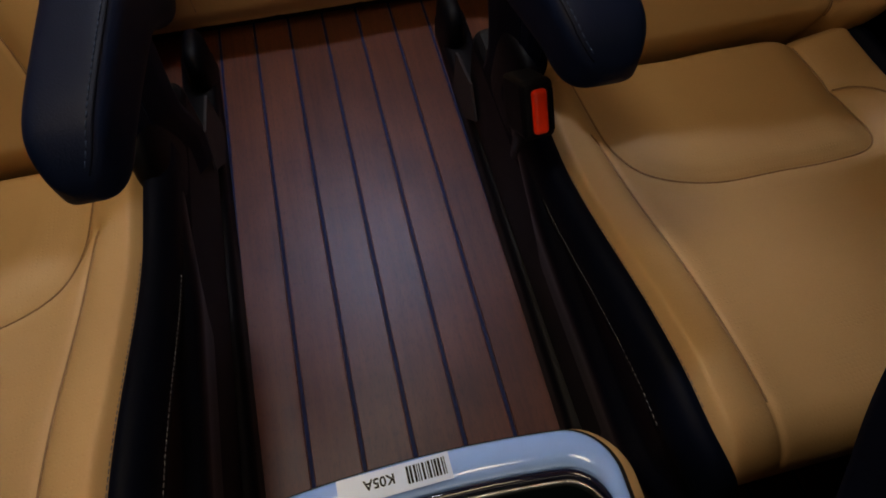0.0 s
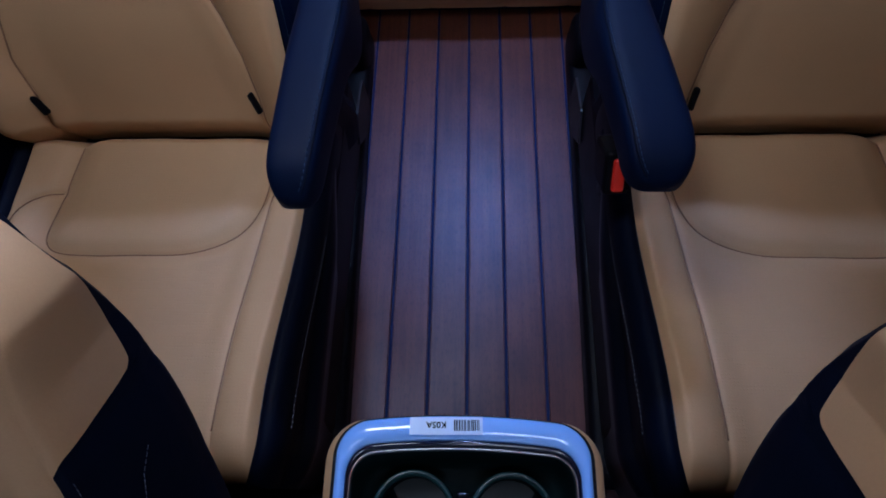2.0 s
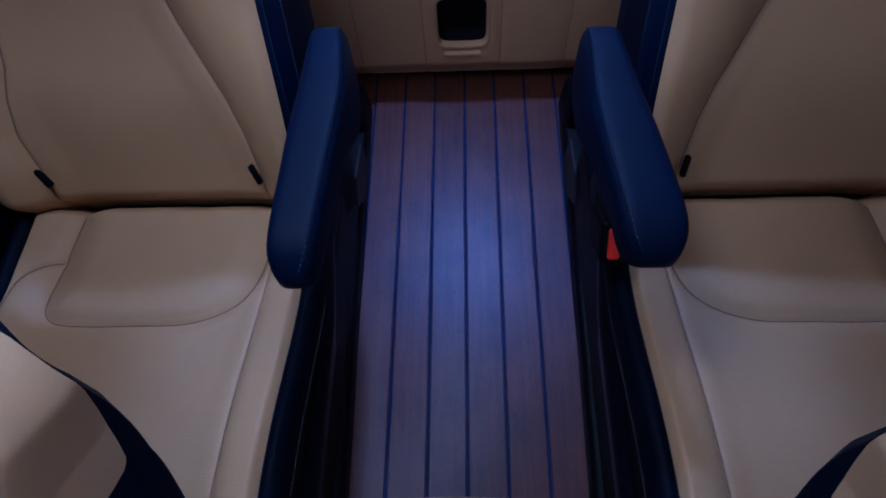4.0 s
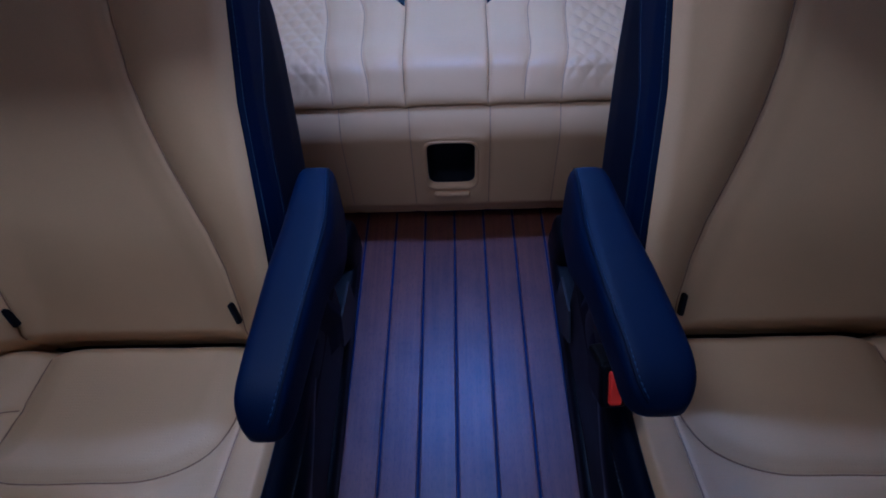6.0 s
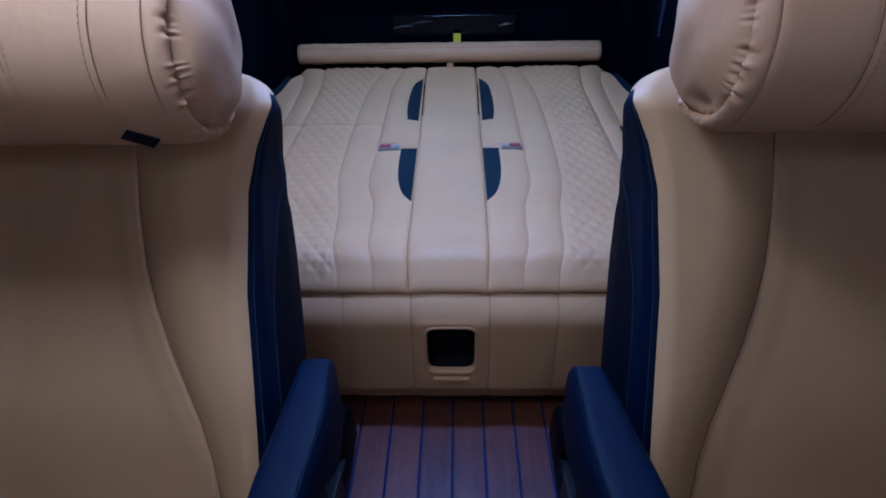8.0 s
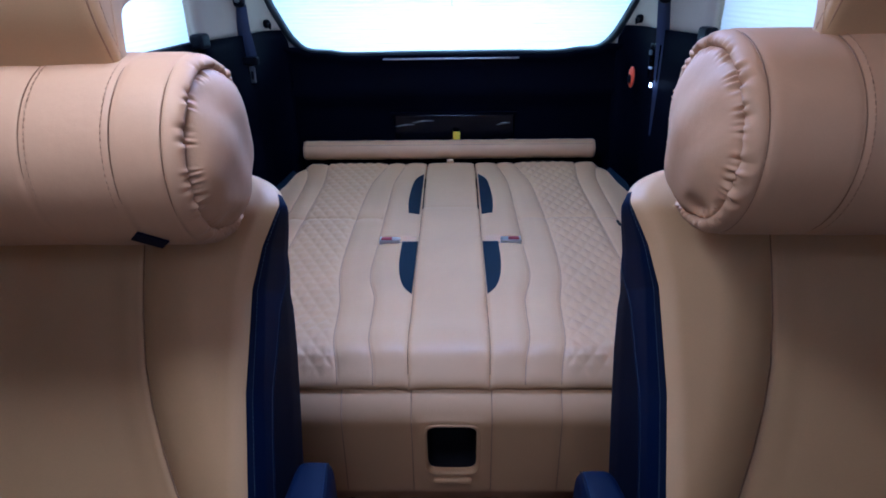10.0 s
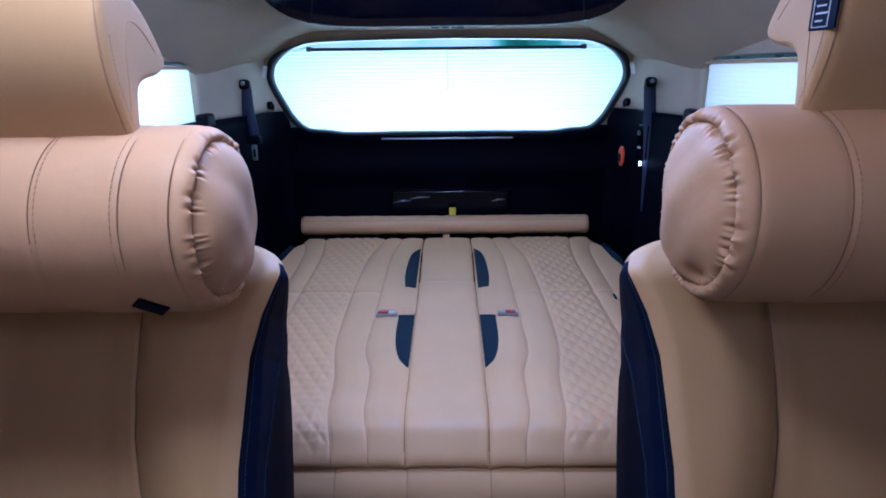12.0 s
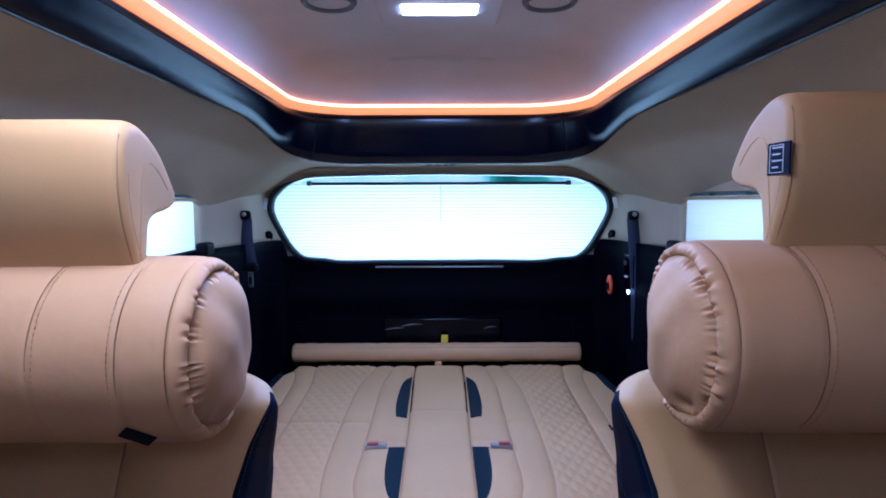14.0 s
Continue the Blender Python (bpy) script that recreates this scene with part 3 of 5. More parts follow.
part("pleated_cloth", sheet("pleated_cloth", rows), blind_cloth, blind)
part("head_bar", box("head_bar", -0.455, 0.445, 1.180, 1.196, 1.060, 1.070, 0.003), blind_bar, blind, "dark aluminium head bar")
part("pane", sheet("pane", [[(x, float(gate_y(z)) + 0.045, z) for z in np.linspace(0.73, 1.11, 12)] for x in np.linspace(-0.63, 0.63, 20)]), window_glass, gate, "tinted window glass").visible_shadow = False
for sx in (-0.463, 0.453):
    part("bar_end", box("bar_end", sx - 0.009, sx + 0.009, 1.176, 1.200, 1.058, 1.074, 0.004), grey_plastic, blind)
part("cord", tube("cord", [(0.0, float(gate_y(z)) + 0.008, z) for z in np.linspace(1.06, 0.93, 8)], 0.0009, 6), grey_plastic, blind)

far = part("backdrop", box("backdrop", -9, 9, 12.0, 12.1, -2, 7, 0), outdoors)
tagged(far, "bright street and greenery far behind the tailgate glass", "backdrop", kind="structure")

# quarter windows and door windows with their blinds
for s in (-1, 1):
    for y0, y1, z0, z1, nm in ((0.10, 0.82, 0.858, 1.014, "quarter_blind"), (-1.9, -0.18, 0.862, 1.02, "door_blind")):
        ob = thing("window_blind", (s * 0.72, (y0 + y1) / 2, z0), "white pleated blind over a bright side window", "blind", "side window blinds")
        n = 120
        rows = [[(s * (0.722 + 0.0006 * math.sin(2 * math.pi * z / 0.012)), y, z) for z in np.linspace(z0, z1, n)] for y in np.linspace(y0 - 0.01, y1 + 0.01, 12)]
        part("pleated_cloth", sheet("pleated_cloth", rows), blind_cloth, ob)
        part("head_bar", box("head_bar", *sorted((s * 0.690, s * 0.72)), y0 + 0.005, y1 - 0.005, z1 - 0.011, z1 - 0.002, 0.003), rail_trim, ob, "beige head rail")
        for a, b in ((0.06, 0.42), (0.46, 0.68), (0.71, 0.97)):
            part("bar_slot", box("bar_slot", *sorted((s * 0.692, s * 0.71)), y0 + (y1 - y0) * a, y0 + (y1 - y0) * b, z1 - 0.001, z1 + 0.007, 0.002), teal_trim, ob, "dark teal slot")

# front of the cabin, behind the camera's start: dashboard and windscreen opening
front = thing("wall_front", (0, -2.3, 0), "dark dashboard below the windscreen opening", "dashboard", kind="structure")
part("dashboard", box("dashboard", -0.75, 0.75, -2.3, -1.95, 0, 0.80, 0.05, 4), black_plastic, front)
part("header", box("header", -0.75, 0.75, -2.34, -2.28, 1.12, 1.3, 0.01), headlining, front)
back = part("wall_rear", box("wall_rear", -0.76, 0.76, 1.36, 1.40, -0.05, 0.75, 0.004), navy_trim)
tagged(back, "dark inner skin behind the tailgate trim", "wall", kind="structure")

# ---- second row and front seats ----
TILT_SIN, TILT_COS = 0.527, 0.850


def seat_point(x, u, n, cy=-0.455, cz=0.24):
    """A point of the leaning backrest: u up along it, n out of its face."""
    return np.array((x, cy + TILT_SIN * u - TILT_COS * n, cz + TILT_COS * u + TILT_SIN * n))


CX = 0.44


def cushion_top(y):
    return 0.243 + 0.060 * smoothstep(-0.56, -0.86, y)


PAD = [tuple(p) for p in spline([(0.274, -0.38), (0.278, -0.47), (0.284, -0.535), (0.296, -0.575), (0.315, -0.604), (0.345, -0.626), (0.385, -0.638), (0.44, -0.640)], 40)]
SIDE_SEAM = [tuple(p) for p in spline([(0.272, -0.540), (0.2765, -0.552), (0.279, -0.57), (0.282, -0.63), (0.281, -0.72), (0.279, -0.83), (0.282, -0.93)], 40)]

PAD_OUT = [tuple(p) for p in spline([(0.306, -0.38), (0.302, -0.456), (0.294, -0.54), (0.288, -0.60), (0.297, -0.626), (0.322, -0.637), (0.37, -0.6395), (0.44, -0.640)], 40)]
SIDE_OUT = [tuple(p) for p in spline([(0.290, -0.538), (0.268, -0.549), (0.246, -0.568), (0.237, -0.60), (0.235, -0.70), (0.236, -0.80), (0.238, -0.93)], 40)]


def cushion_z(X, Y):
    """Height of the sitting cushion with its sewn rear pad and side bolsters."""
    M = CX - np.abs(X - CX)                       # fold to the aisle half
    far = X > CX
    dp = np.where(far, away(M, Y, PAD_OUT), away(M, Y, PAD))
    ds = np.where(far, away(M, Y, SIDE_OUT), away(M, Y, SIDE_SEAM))
    Z = cushion_top(Y) + 0.004 * np.cos((X - CX) / 0.2 * 1.5)
    Z = Z + 0.016 * smoothstep(0.318, 0.232, M)
    Z = Z + groove(dp, 0.003, 0.0030, 0.007, 0.013) + groove(ds, 0.003, 0.0030, 0.003, 0.010)
    edge = np.where(far, np.interp(-Y, [-p[1] for p in PAD_OUT], [p[0] for p in PAD_OUT]), np.interp(-Y, [-p[1] for p in PAD], [p[0] for p in PAD]))
    Z = Z + 0.009 * smoothstep(0.0, 0.05, dp) * ((Y > -0.638) & (M > edge))
    Z = Z + 0.0015 * np.sin(23 * X + 5) * np.sin(19 * Y + 1) + 0.0008 * np.sin(61 * X + 31 * Y)
    return Z - 0.016 * smoothstep(0.238, 0.222, M) - 0.068 * smoothstep(-0.464, -0.405, Y)


def cushion_mesh(s):
    ys = np.concatenate([np.linspace(-0.37, -0.875, 230), -0.875 - 0.05 * np.sin(np.linspace(0, np.pi / 2, 18))[1:], np.full(6, -0.925)])
    drop = np.concatenate([np.zeros(230), 0.05 * (1 - np.cos(np.linspace(0, np.pi / 2, 18)))[1:], 0.05 + np.linspace(0.02, 0.15, 6)])
    X, Y = np.meshgrid(np.linspace(0.222, 0.658, 210), ys, indexing="ij")
    return sheet("cushion", np.stack([s * X, Y, cushion_z(X, Y) - np.broadcast_to(drop, X.shape)], -1))


def cushion_seam(s, line, flip):
    pts = [((2 * CX - x) if flip else x, y) for x, y in line if -0.875 < y < -0.40]
    z = cushion_z(np.array([p[0] for p in pts]), np.array([p[1] for p in pts]))
    return tube("seam", [(s * x, y, q + 0.0006) for (x, y), q in zip(pts, z)], 0.0011, 5)


def side_rows(s, inner, profile):
    """Carries a profile of (x, height over the cushion's edge or None, fixed height) along the cushion's side and round its front corner."""
    ys = np.concatenate([np.linspace(-0.43, -0.87, 40), -0.87 - 0.06 * np.sin(np.linspace(0, np.pi / 2, 12))[1:]])
    rows = []
    for y in ys:
        f = max(0.0, -(y + 0.87) / 0.06)
        d = 0.055 * (1 - math.sqrt(max(0, 1 - f * f)))
        row = []
        for x, dz, zf in profile:
            edge = float(cushion_top(y)) + 0.012
            z = edge + dz - d if zf is None else min(zf, edge - 0.036 - d)
            x = x + 0.016 * float(smoothstep(-0.64, -0.44, y)) * (zf is not None) + 0.02 * f * f
            row.append((s * (x if inner else 2 * CX - x), y, z))
        rows.append(row)
    rows.append([(s * (0.30 if inner else 2 * CX - 0.30), rows[-1][0][1] - 0.002, r[2]) for r in rows[-1]])
    return rows


def cushion_side(s, inner=True):
    """Padded dark leather side of the cushion."""
    prof = [(0.228, -0.010), (0.222, 0.003), (0.212, 0.005), (0.204, -0.004), (0.1995, -0.020), (0.1985, -0.042), (0.206, -0.052)]
    return sheet("side_trim", side_rows(s, inner, [(x, dz, None) for x, dz in prof]))


def side_cover(s, inner=True):
    """Moulded cover under the leather, with a rounded ridge, down to the rail."""
    prof = [(0.206, 0.30), (0.2035, 0.225), (0.200, 0.220), (0.193, 0.214), (0.1885, 0.206), (0.187, 0.198), (0.1885, 0.188), (0.194, 0.172), (0.199, 0.14), (0.202, 0.09), (0.204, 0.03)]
    return sheet("side_cover", side_rows(s, inner, [(x, 0.0, z) for x, z in prof]))


def rail_cover(s, x_rear, x_front, wide):
    """Long straight floor rail cover with rounded upper edges."""
    rows = []
    for y in np.linspace(-0.92, -0.06, 24):
        xi = x_front + (x_rear - x_front) * (y + 0.92) / 0.86
        prof = [(0, 0.0), (0, 0.034), (0.003, 0.041), (0.009, 0.044), (wide - 0.009, 0.044), (wide - 0.003, 0.041), (wide, 0.034), (wide, 0.0)]
        rows.append([(s * (xi + x), y, z) for x, z in prof])
    return sheet("rail", rows, closed_v=True, cap=True)


FRONT_ROW = False      # set while the front seats, with their rounder shoulders, are built


def back_half(u):
    h = np.interp(u, [-0.06, 0.1, 0.2, 0.35, 0.47, 0.52, 0.57], [0.218, 0.220, 0.216, 0.207, 0.210, 0.220, 0.238])
    t, e = (np.clip((u - 0.555) / 0.10, 0, 1), 2.2) if FRONT_ROW else (np.clip((u - 0.557) / 0.082, 0, 1), 2.6)
    if FRONT_ROW:
        h = h - 0.022 * (0.02 + 0.98 * smoothstep(0.64, 0.24, u)) - 0.020 * smoothstep(0.44, 0.58, u)
    return h * (1 - t**e) ** (1 / e)


SEAM_U = [-0.06, 0.08, 0.14, 0.19, 0.233, 0.28, 0.33, 0.38, 0.44, 0.5, 0.65]
SEAM_D = [0.156, 0.154, 0.148, 0.136, 0.119, 0.100, 0.083, 0.071, 0.064, 0.061, 0.058]

SEAM_OUT = [0.172, 0.160, 0.164, 0.153, 0.137, 0.130, 0.132, 0.136, 0.138, 0.138, 0.136]


def back_face(dx, u):
    """Height of the backrest's face above its base plane."""
    m = np.abs(dx)
    seam = np.where(np.asarray(dx) > 0, np.interp(u, SEAM_U, SEAM_OUT), np.interp(u, SEAM_U, SEAM_D))
    hw = back_half(u)
    n = 0.036 - 0.030 * smoothstep(0.22, -0.02, u) + 0.006 * np.exp(-(((u - 0.22) / 0.1) ** 2))
    edge = 0.086 - 0.03 * smoothstep(0.14, -0.02, u)
    if FRONT_ROW:
        n = 0.058 + (edge - 0.058) * smoothstep(0.0, 1.0, m / np.maximum(hw, 0.02))
        n = n - 0.010 * np.clip(1 - (hw - m) / 0.02, 0, 1) ** 2
        return n - 0.10 * np.clip((u - 0.55) / 0.10, 0, 1) ** 2.2 - 0.07 * smoothstep(0.045, -0.03, u)
    n = n + (edge - n) * smoothstep(seam - 0.05, seam + 0.085, m)
    slope = np.interp(u, [0, 0.14, 0.25, 0.4, 0.6], [0.98, 0.95, 0.8, 0.97, 1])
    n = n + groove((m - seam) * slope, 0.0045, 0.0032, 0.008, 0.016)
    n = n - 0.010 * np.clip(1 - (hw - m) / 0.02, 0, 1) ** 2
    n = n - 0.10 * np.clip((u - 0.55) / 0.10, 0, 1) ** 2.2 - 0.07 * smoothstep(0.045, -0.03, u)
    return n


def backrest_mesh(s):
    us = np.concatenate([np.linspace(-0.06, 0.45, 130), np.linspace(0.45, 0.53, 40)[1:], np.linspace(0.53, 0.6495, 36)[1:]])
    rows = []
    for u in us:
        hw = float(back_half(u))
        a = np.linspace(-1, 1, 190) * hw
        n = back_face(a, np.full_like(a, u))
        row = [(d, q) for d, q in zip(a, n)]
        if FRONT_ROW:
            wrap = [shell_at(u, k) for k in np.linspace(0, max(shell_cover(u), 0.02), 16)[1:]]
            row = [(-x, q) for x, q in wrap[::-1]] + row + wrap
        rows.append([seat_point(back_cx(s) + d, u, q) * (s, 1, 1) for d, q in row])
    return sheet("backrest", rows)


SHELL_FRONT = [(0.0, 0.0), (0.013, -0.004), (0.026, -0.020), (0.036, -0.05), (0.044, -0.08), (0.048, -0.105), (0.040, -0.135), (0.0, -0.15), (-0.08, -0.16)]
SHELL = [(0.0, 0.0), (0.006, -0.003), (0.012, -0.018), (0.018, -0.05), (0.024, -0.08), (0.026, -0.105), (0.018, -0.135), (-0.02, -0.15), (-0.10, -0.16)]


SIDE_U = [-0.06, 0.2, 0.3, 0.35, 0.4, 0.45, 0.5, 0.55, 0.58, 0.62, 0.66]
SIDE_DEPTH = [1.18, 1.18, 1.155, 1.13, 1.02, 0.88, 0.655, 0.34, 0.11, 0.05, 0.03]


def side_seam(u):
    """Where the seam of the navy side band runs, in steps round the shell."""
    return float(np.interp(u, [0.2, 0.3, 0.35, 0.4, 0.45, 0.49, 0.51], [2.5, 2.5, 2.6, 2.9, 3.3, 4.4, 5.0]))


def back_cx(s):
    """Middle of a backrest; the right one of the second row sits a little further out."""
    return CX + (0.010 if s > 0 and not FRONT_ROW else 0.0)


def shell_taper(u):
    """The backrest is thick at its foot and runs out to a thin edge at the shoulder."""
    if FRONT_ROW:
        return float(0.02 + 0.98 * smoothstep(0.64, 0.24, u))
    return float(np.interp(u, SIDE_U, SIDE_DEPTH))


THICK = spline([(-0.1, 0.66), (0.1, 0.66), (0.2, 0.69), (0.3, 0.77), (0.4, 0.79), (0.5, 0.69), (0.55, 0.53), (0.6, 0.27), (0.65, 0.12)], 60)


def shell_at(u, k):
    hw = float(back_half(u))
    ne = float(back_face(np.array([hw]), np.array([u]))[0]) - 0.001
    i, f = int(k), k - int(k)
    rows = SHELL_FRONT if FRONT_ROW else SHELL
    o = rows[i][0] * (1 - f) + rows[min(i + 1, 8)][0] * f
    d = rows[i][1] * (1 - f) + rows[min(i + 1, 8)][1] * f
    q = shell_taper(u)
    thick = float(np.interp(u, THICK[:, 0], THICK[:, 1])) if FRONT_ROW else q
    return max(0.0, hw + o * (0.1 + 0.9 * q if FRONT_ROW else q)), ne + d * thick


def shell_cover(u):
    """How far round the side the tan leather of a front seat reaches before the navy panel begins."""
    return float(np.interp(u, [0.38, 0.462, 0.472, 0.480, 0.485, 0.490, 0.53, 0.56, 0.59, 0.604, 0.613, 0.66], [0.0, 0.05, 1.2, 3.0, 4.6, 4.9, 5.4, 5.9, 6.1, 5.7, 5.0, 4.8]))


def backrest_shell(s, span=None, reach=(-0.06, 0.6495)):
    """Side and rear of the backrest; span: the steps round a second-row one, none for a front seat."""
    us = np.concatenate([np.linspace(-0.06, 0.45, 76), np.linspace(0.45, 0.53, 40)[1:], np.linspace(0.53, 0.6495, 30)[1:]])
    us = np.unique(np.concatenate([us[(us > reach[0]) & (us < reach[1])], reach]))
    left, right = [], []
    for u in us:
        ks = np.linspace(*[side_seam(u) if q is None else q for q in span], 31) if span else np.linspace(shell_cover(u), 8, 41)
        half = [shell_at(u, k) for k in ks]
        left.append([seat_point(back_cx(s) - x, u, n) * (s, 1, 1) for x, n in half])
        right.append([seat_point(back_cx(s) + x, u, n) * (s, 1, 1) for x, n in half[::-1]])
    if span and span[1] != 8:
        return sheet("side_band", left), sheet("side_band", right)
    return sheet("backrest_shell", [a + b for a, b in zip(left, right)])


def shell_line(s, k, u0, u1, lift=0.0012):
    out = []
    for u in np.linspace(u0, u1, 80):
        x, n = shell_at(u, k(u) if callable(k) else k)
        out.append(seat_point(back_cx(s) - x - lift, u, n) * (s, 1, 1))
    return np.array(out)


def superbox(name, cx, cy, cz, rx, ry, rz, e=4.0, nu=36, nv=48, shape=None):
    """A cushion-like rounded box (superellipsoid), optionally reshaped point by point."""
    rows = []
    for v in np.linspace(-np.pi / 2, np.pi / 2, nu):
        row = []
        for w in np.linspace(0, 2 * np.pi, nv, endpoint=False):
            f = lambda q: math.copysign(abs(q) ** (2 / e), q)
            p = np.array((f(math.cos(v)) * f(math.cos(w)), f(math.cos(v)) * f(math.sin(w)), f(math.sin(v))))
            if shape:
                p = shape(p)
            row.append((cx + rx * p[0], cy + ry * p[1], cz + rz * p[2]))
        rows.append(row)
    return sheet(name, rows, closed_v=True)


HEAD = [(-0.318, 0.918), (-0.331, 0.950), (-0.345, 0.985), (-0.3515, 1.02), (-0.350, 1.055), (-0.343, 1.075), (-0.326, 1.085), (-0.300, 1.082), (-0.268, 1.063), (-0.245, 1.037), (-0.231, 1.011),
        (-0.246, 0.999), (-0.278, 0.992), (-0.298, 0.977), (-0.307, 0.950), (-0.310, 0.930), (-0.312, 0.918)]


def headrest_parts(s, ob, dz=0.0):
    """Forward-leaning headrest: one side profile carried across, with rounded flanks."""
    prof = spline(HEAD, 72, closed=True)
    mid = np.array((-0.312, 1.015))
    cx, hw, r = s * CX + (0.0125 if s > 0 else 0.0175), 0.128, 0.014
    st = [(-hw + r - r * math.sin(a), r * (1 - math.cos(a))) for a in np.linspace(math.pi / 2, 0, 8)]
    st += [(x, -0.0012 * math.cos(x / hw * 1.5)) for x in np.linspace(-hw + r, hw - r, 30)[1:-1]]
    st += [(hw - r + r * math.sin(a), r * (1 - math.cos(a))) for a in np.linspace(0, math.pi / 2, 8)]
    rows = []
    for x, ins in st:
        d = prof - mid
        k = 1 - ins / np.maximum(np.linalg.norm(d, axis=1), 0.02)[:, None]
        p = mid + d * k
        rows.append([(cx + x, y, z + dz) for y, z in p])
    head = part("headrest", sheet("headrest", rows, closed_v=True, cap=True), leather, ob, "tan leather headrest")
    front = [(y, z) for y, z in spline(HEAD[:7], 50)]
    for k in (-1, 1):
        xx = cx + k * (hw - 0.0045)
        part("seam", tube("seam", [(xx, y + 0.0035, z + dz - 0.0012) for y, z in front[:40]], 0.0009, 5), stitch_tan, head)
        part("stitching", dashes("stitching", [(cx + k * (hw + 0.0003), y + 0.014, z + dz - 0.004) for y, z in front[3:30]], 0.004, 0.0027, 0.0003), stitch_tan, head)
        line = spline([(-0.325, 0.935), (-0.318, 0.985), (-0.312, 1.03), (-0.300, 1.046), (-0.280, 1.040), (-0.258, 1.02)], 30)
        part("side_seam", tube("side_seam", [(cx + k * (hw + 0.0001), y, z + dz) for y, z in line], 0.0006, 5), leather, head)
    for k in (-0.05, 0.05):
        part("headrest_post", tube("headrest_post", [(s * (CX + k), -0.13, 0.74), (s * (CX + k), -0.20, 0.85), (s * (CX + k), -0.285, 1.0 + dz)], 0.006, 10), silver, ob, "steel headrest post")
    return head


def armrest_mesh(s, sections):
    """Loft of rounded sections (y, inner x, outer x, top, bottom)."""
    rows = []
    sec = spline(sections, 60)
    for y, xi, xo, zt, zb in sec:
        row = []
        for w in np.linspace(0, 2 * np.pi, 56, endpoint=False):
            c, q = math.cos(w), math.sin(w)
            e = 2 / 4.6
            row.append((s * ((xi + xo) / 2 + (xo - xi) / 2 * math.copysign(abs(c) ** e, c)), y, (zt + zb) / 2 + (zt - zb) / 2 * math.copysign(abs(q) ** e, q)))
        rows.append(row)
    return sheet("armrest", rows, closed_v=True, cap=True)


ARM_R = [(-0.362, 0.150, 0.172, 0.462, 0.440), (-0.365, 0.143, 0.180, 0.487, 0.418), (-0.382, 0.139, 0.184, 0.507, 0.400), (-0.43, 0.137, 0.190, 0.513, 0.397), (-0.47, 0.136, 0.196, 0.512, 0.412),
         (-0.52, 0.139, 0.203, 0.513, 0.445), (-0.57, 0.144, 0.209, 0.514, 0.455), (-0.612, 0.149, 0.214, 0.513, 0.459), (-0.636, 0.152, 0.2145, 0.509, 0.457), (-0.651, 0.157, 0.2105, 0.500, 0.459), (-0.660, 0.166, 0.204, 0.488, 0.464), (-0.6635, 0.178, 0.193, 0.478, 0.472)]
ARM_L = [(-0.350, 0.144, 0.166, 0.462, 0.440), (-0.353, 0.139, 0.174, 0.487, 0.418), (-0.370, 0.133, 0.178, 0.507, 0.400), (-0.42, 0.126, 0.180, 0.513, 0.397), (-0.46, 0.124, 0.182, 0.512, 0.412),
         (-0.51, 0.127, 0.184, 0.513, 0.445), (-0.57, 0.131, 0.185, 0.514, 0.455), (-0.628, 0.135, 0.1865, 0.513, 0.459), (-0.653, 0.138, 0.1865, 0.509, 0.457), (-0.668, 0.142, 0.183, 0.500, 0.459), (-0.678, 0.149, 0.177, 0.488, 0.464), (-0.682, 0.157, 0.168, 0.478, 0.472)]


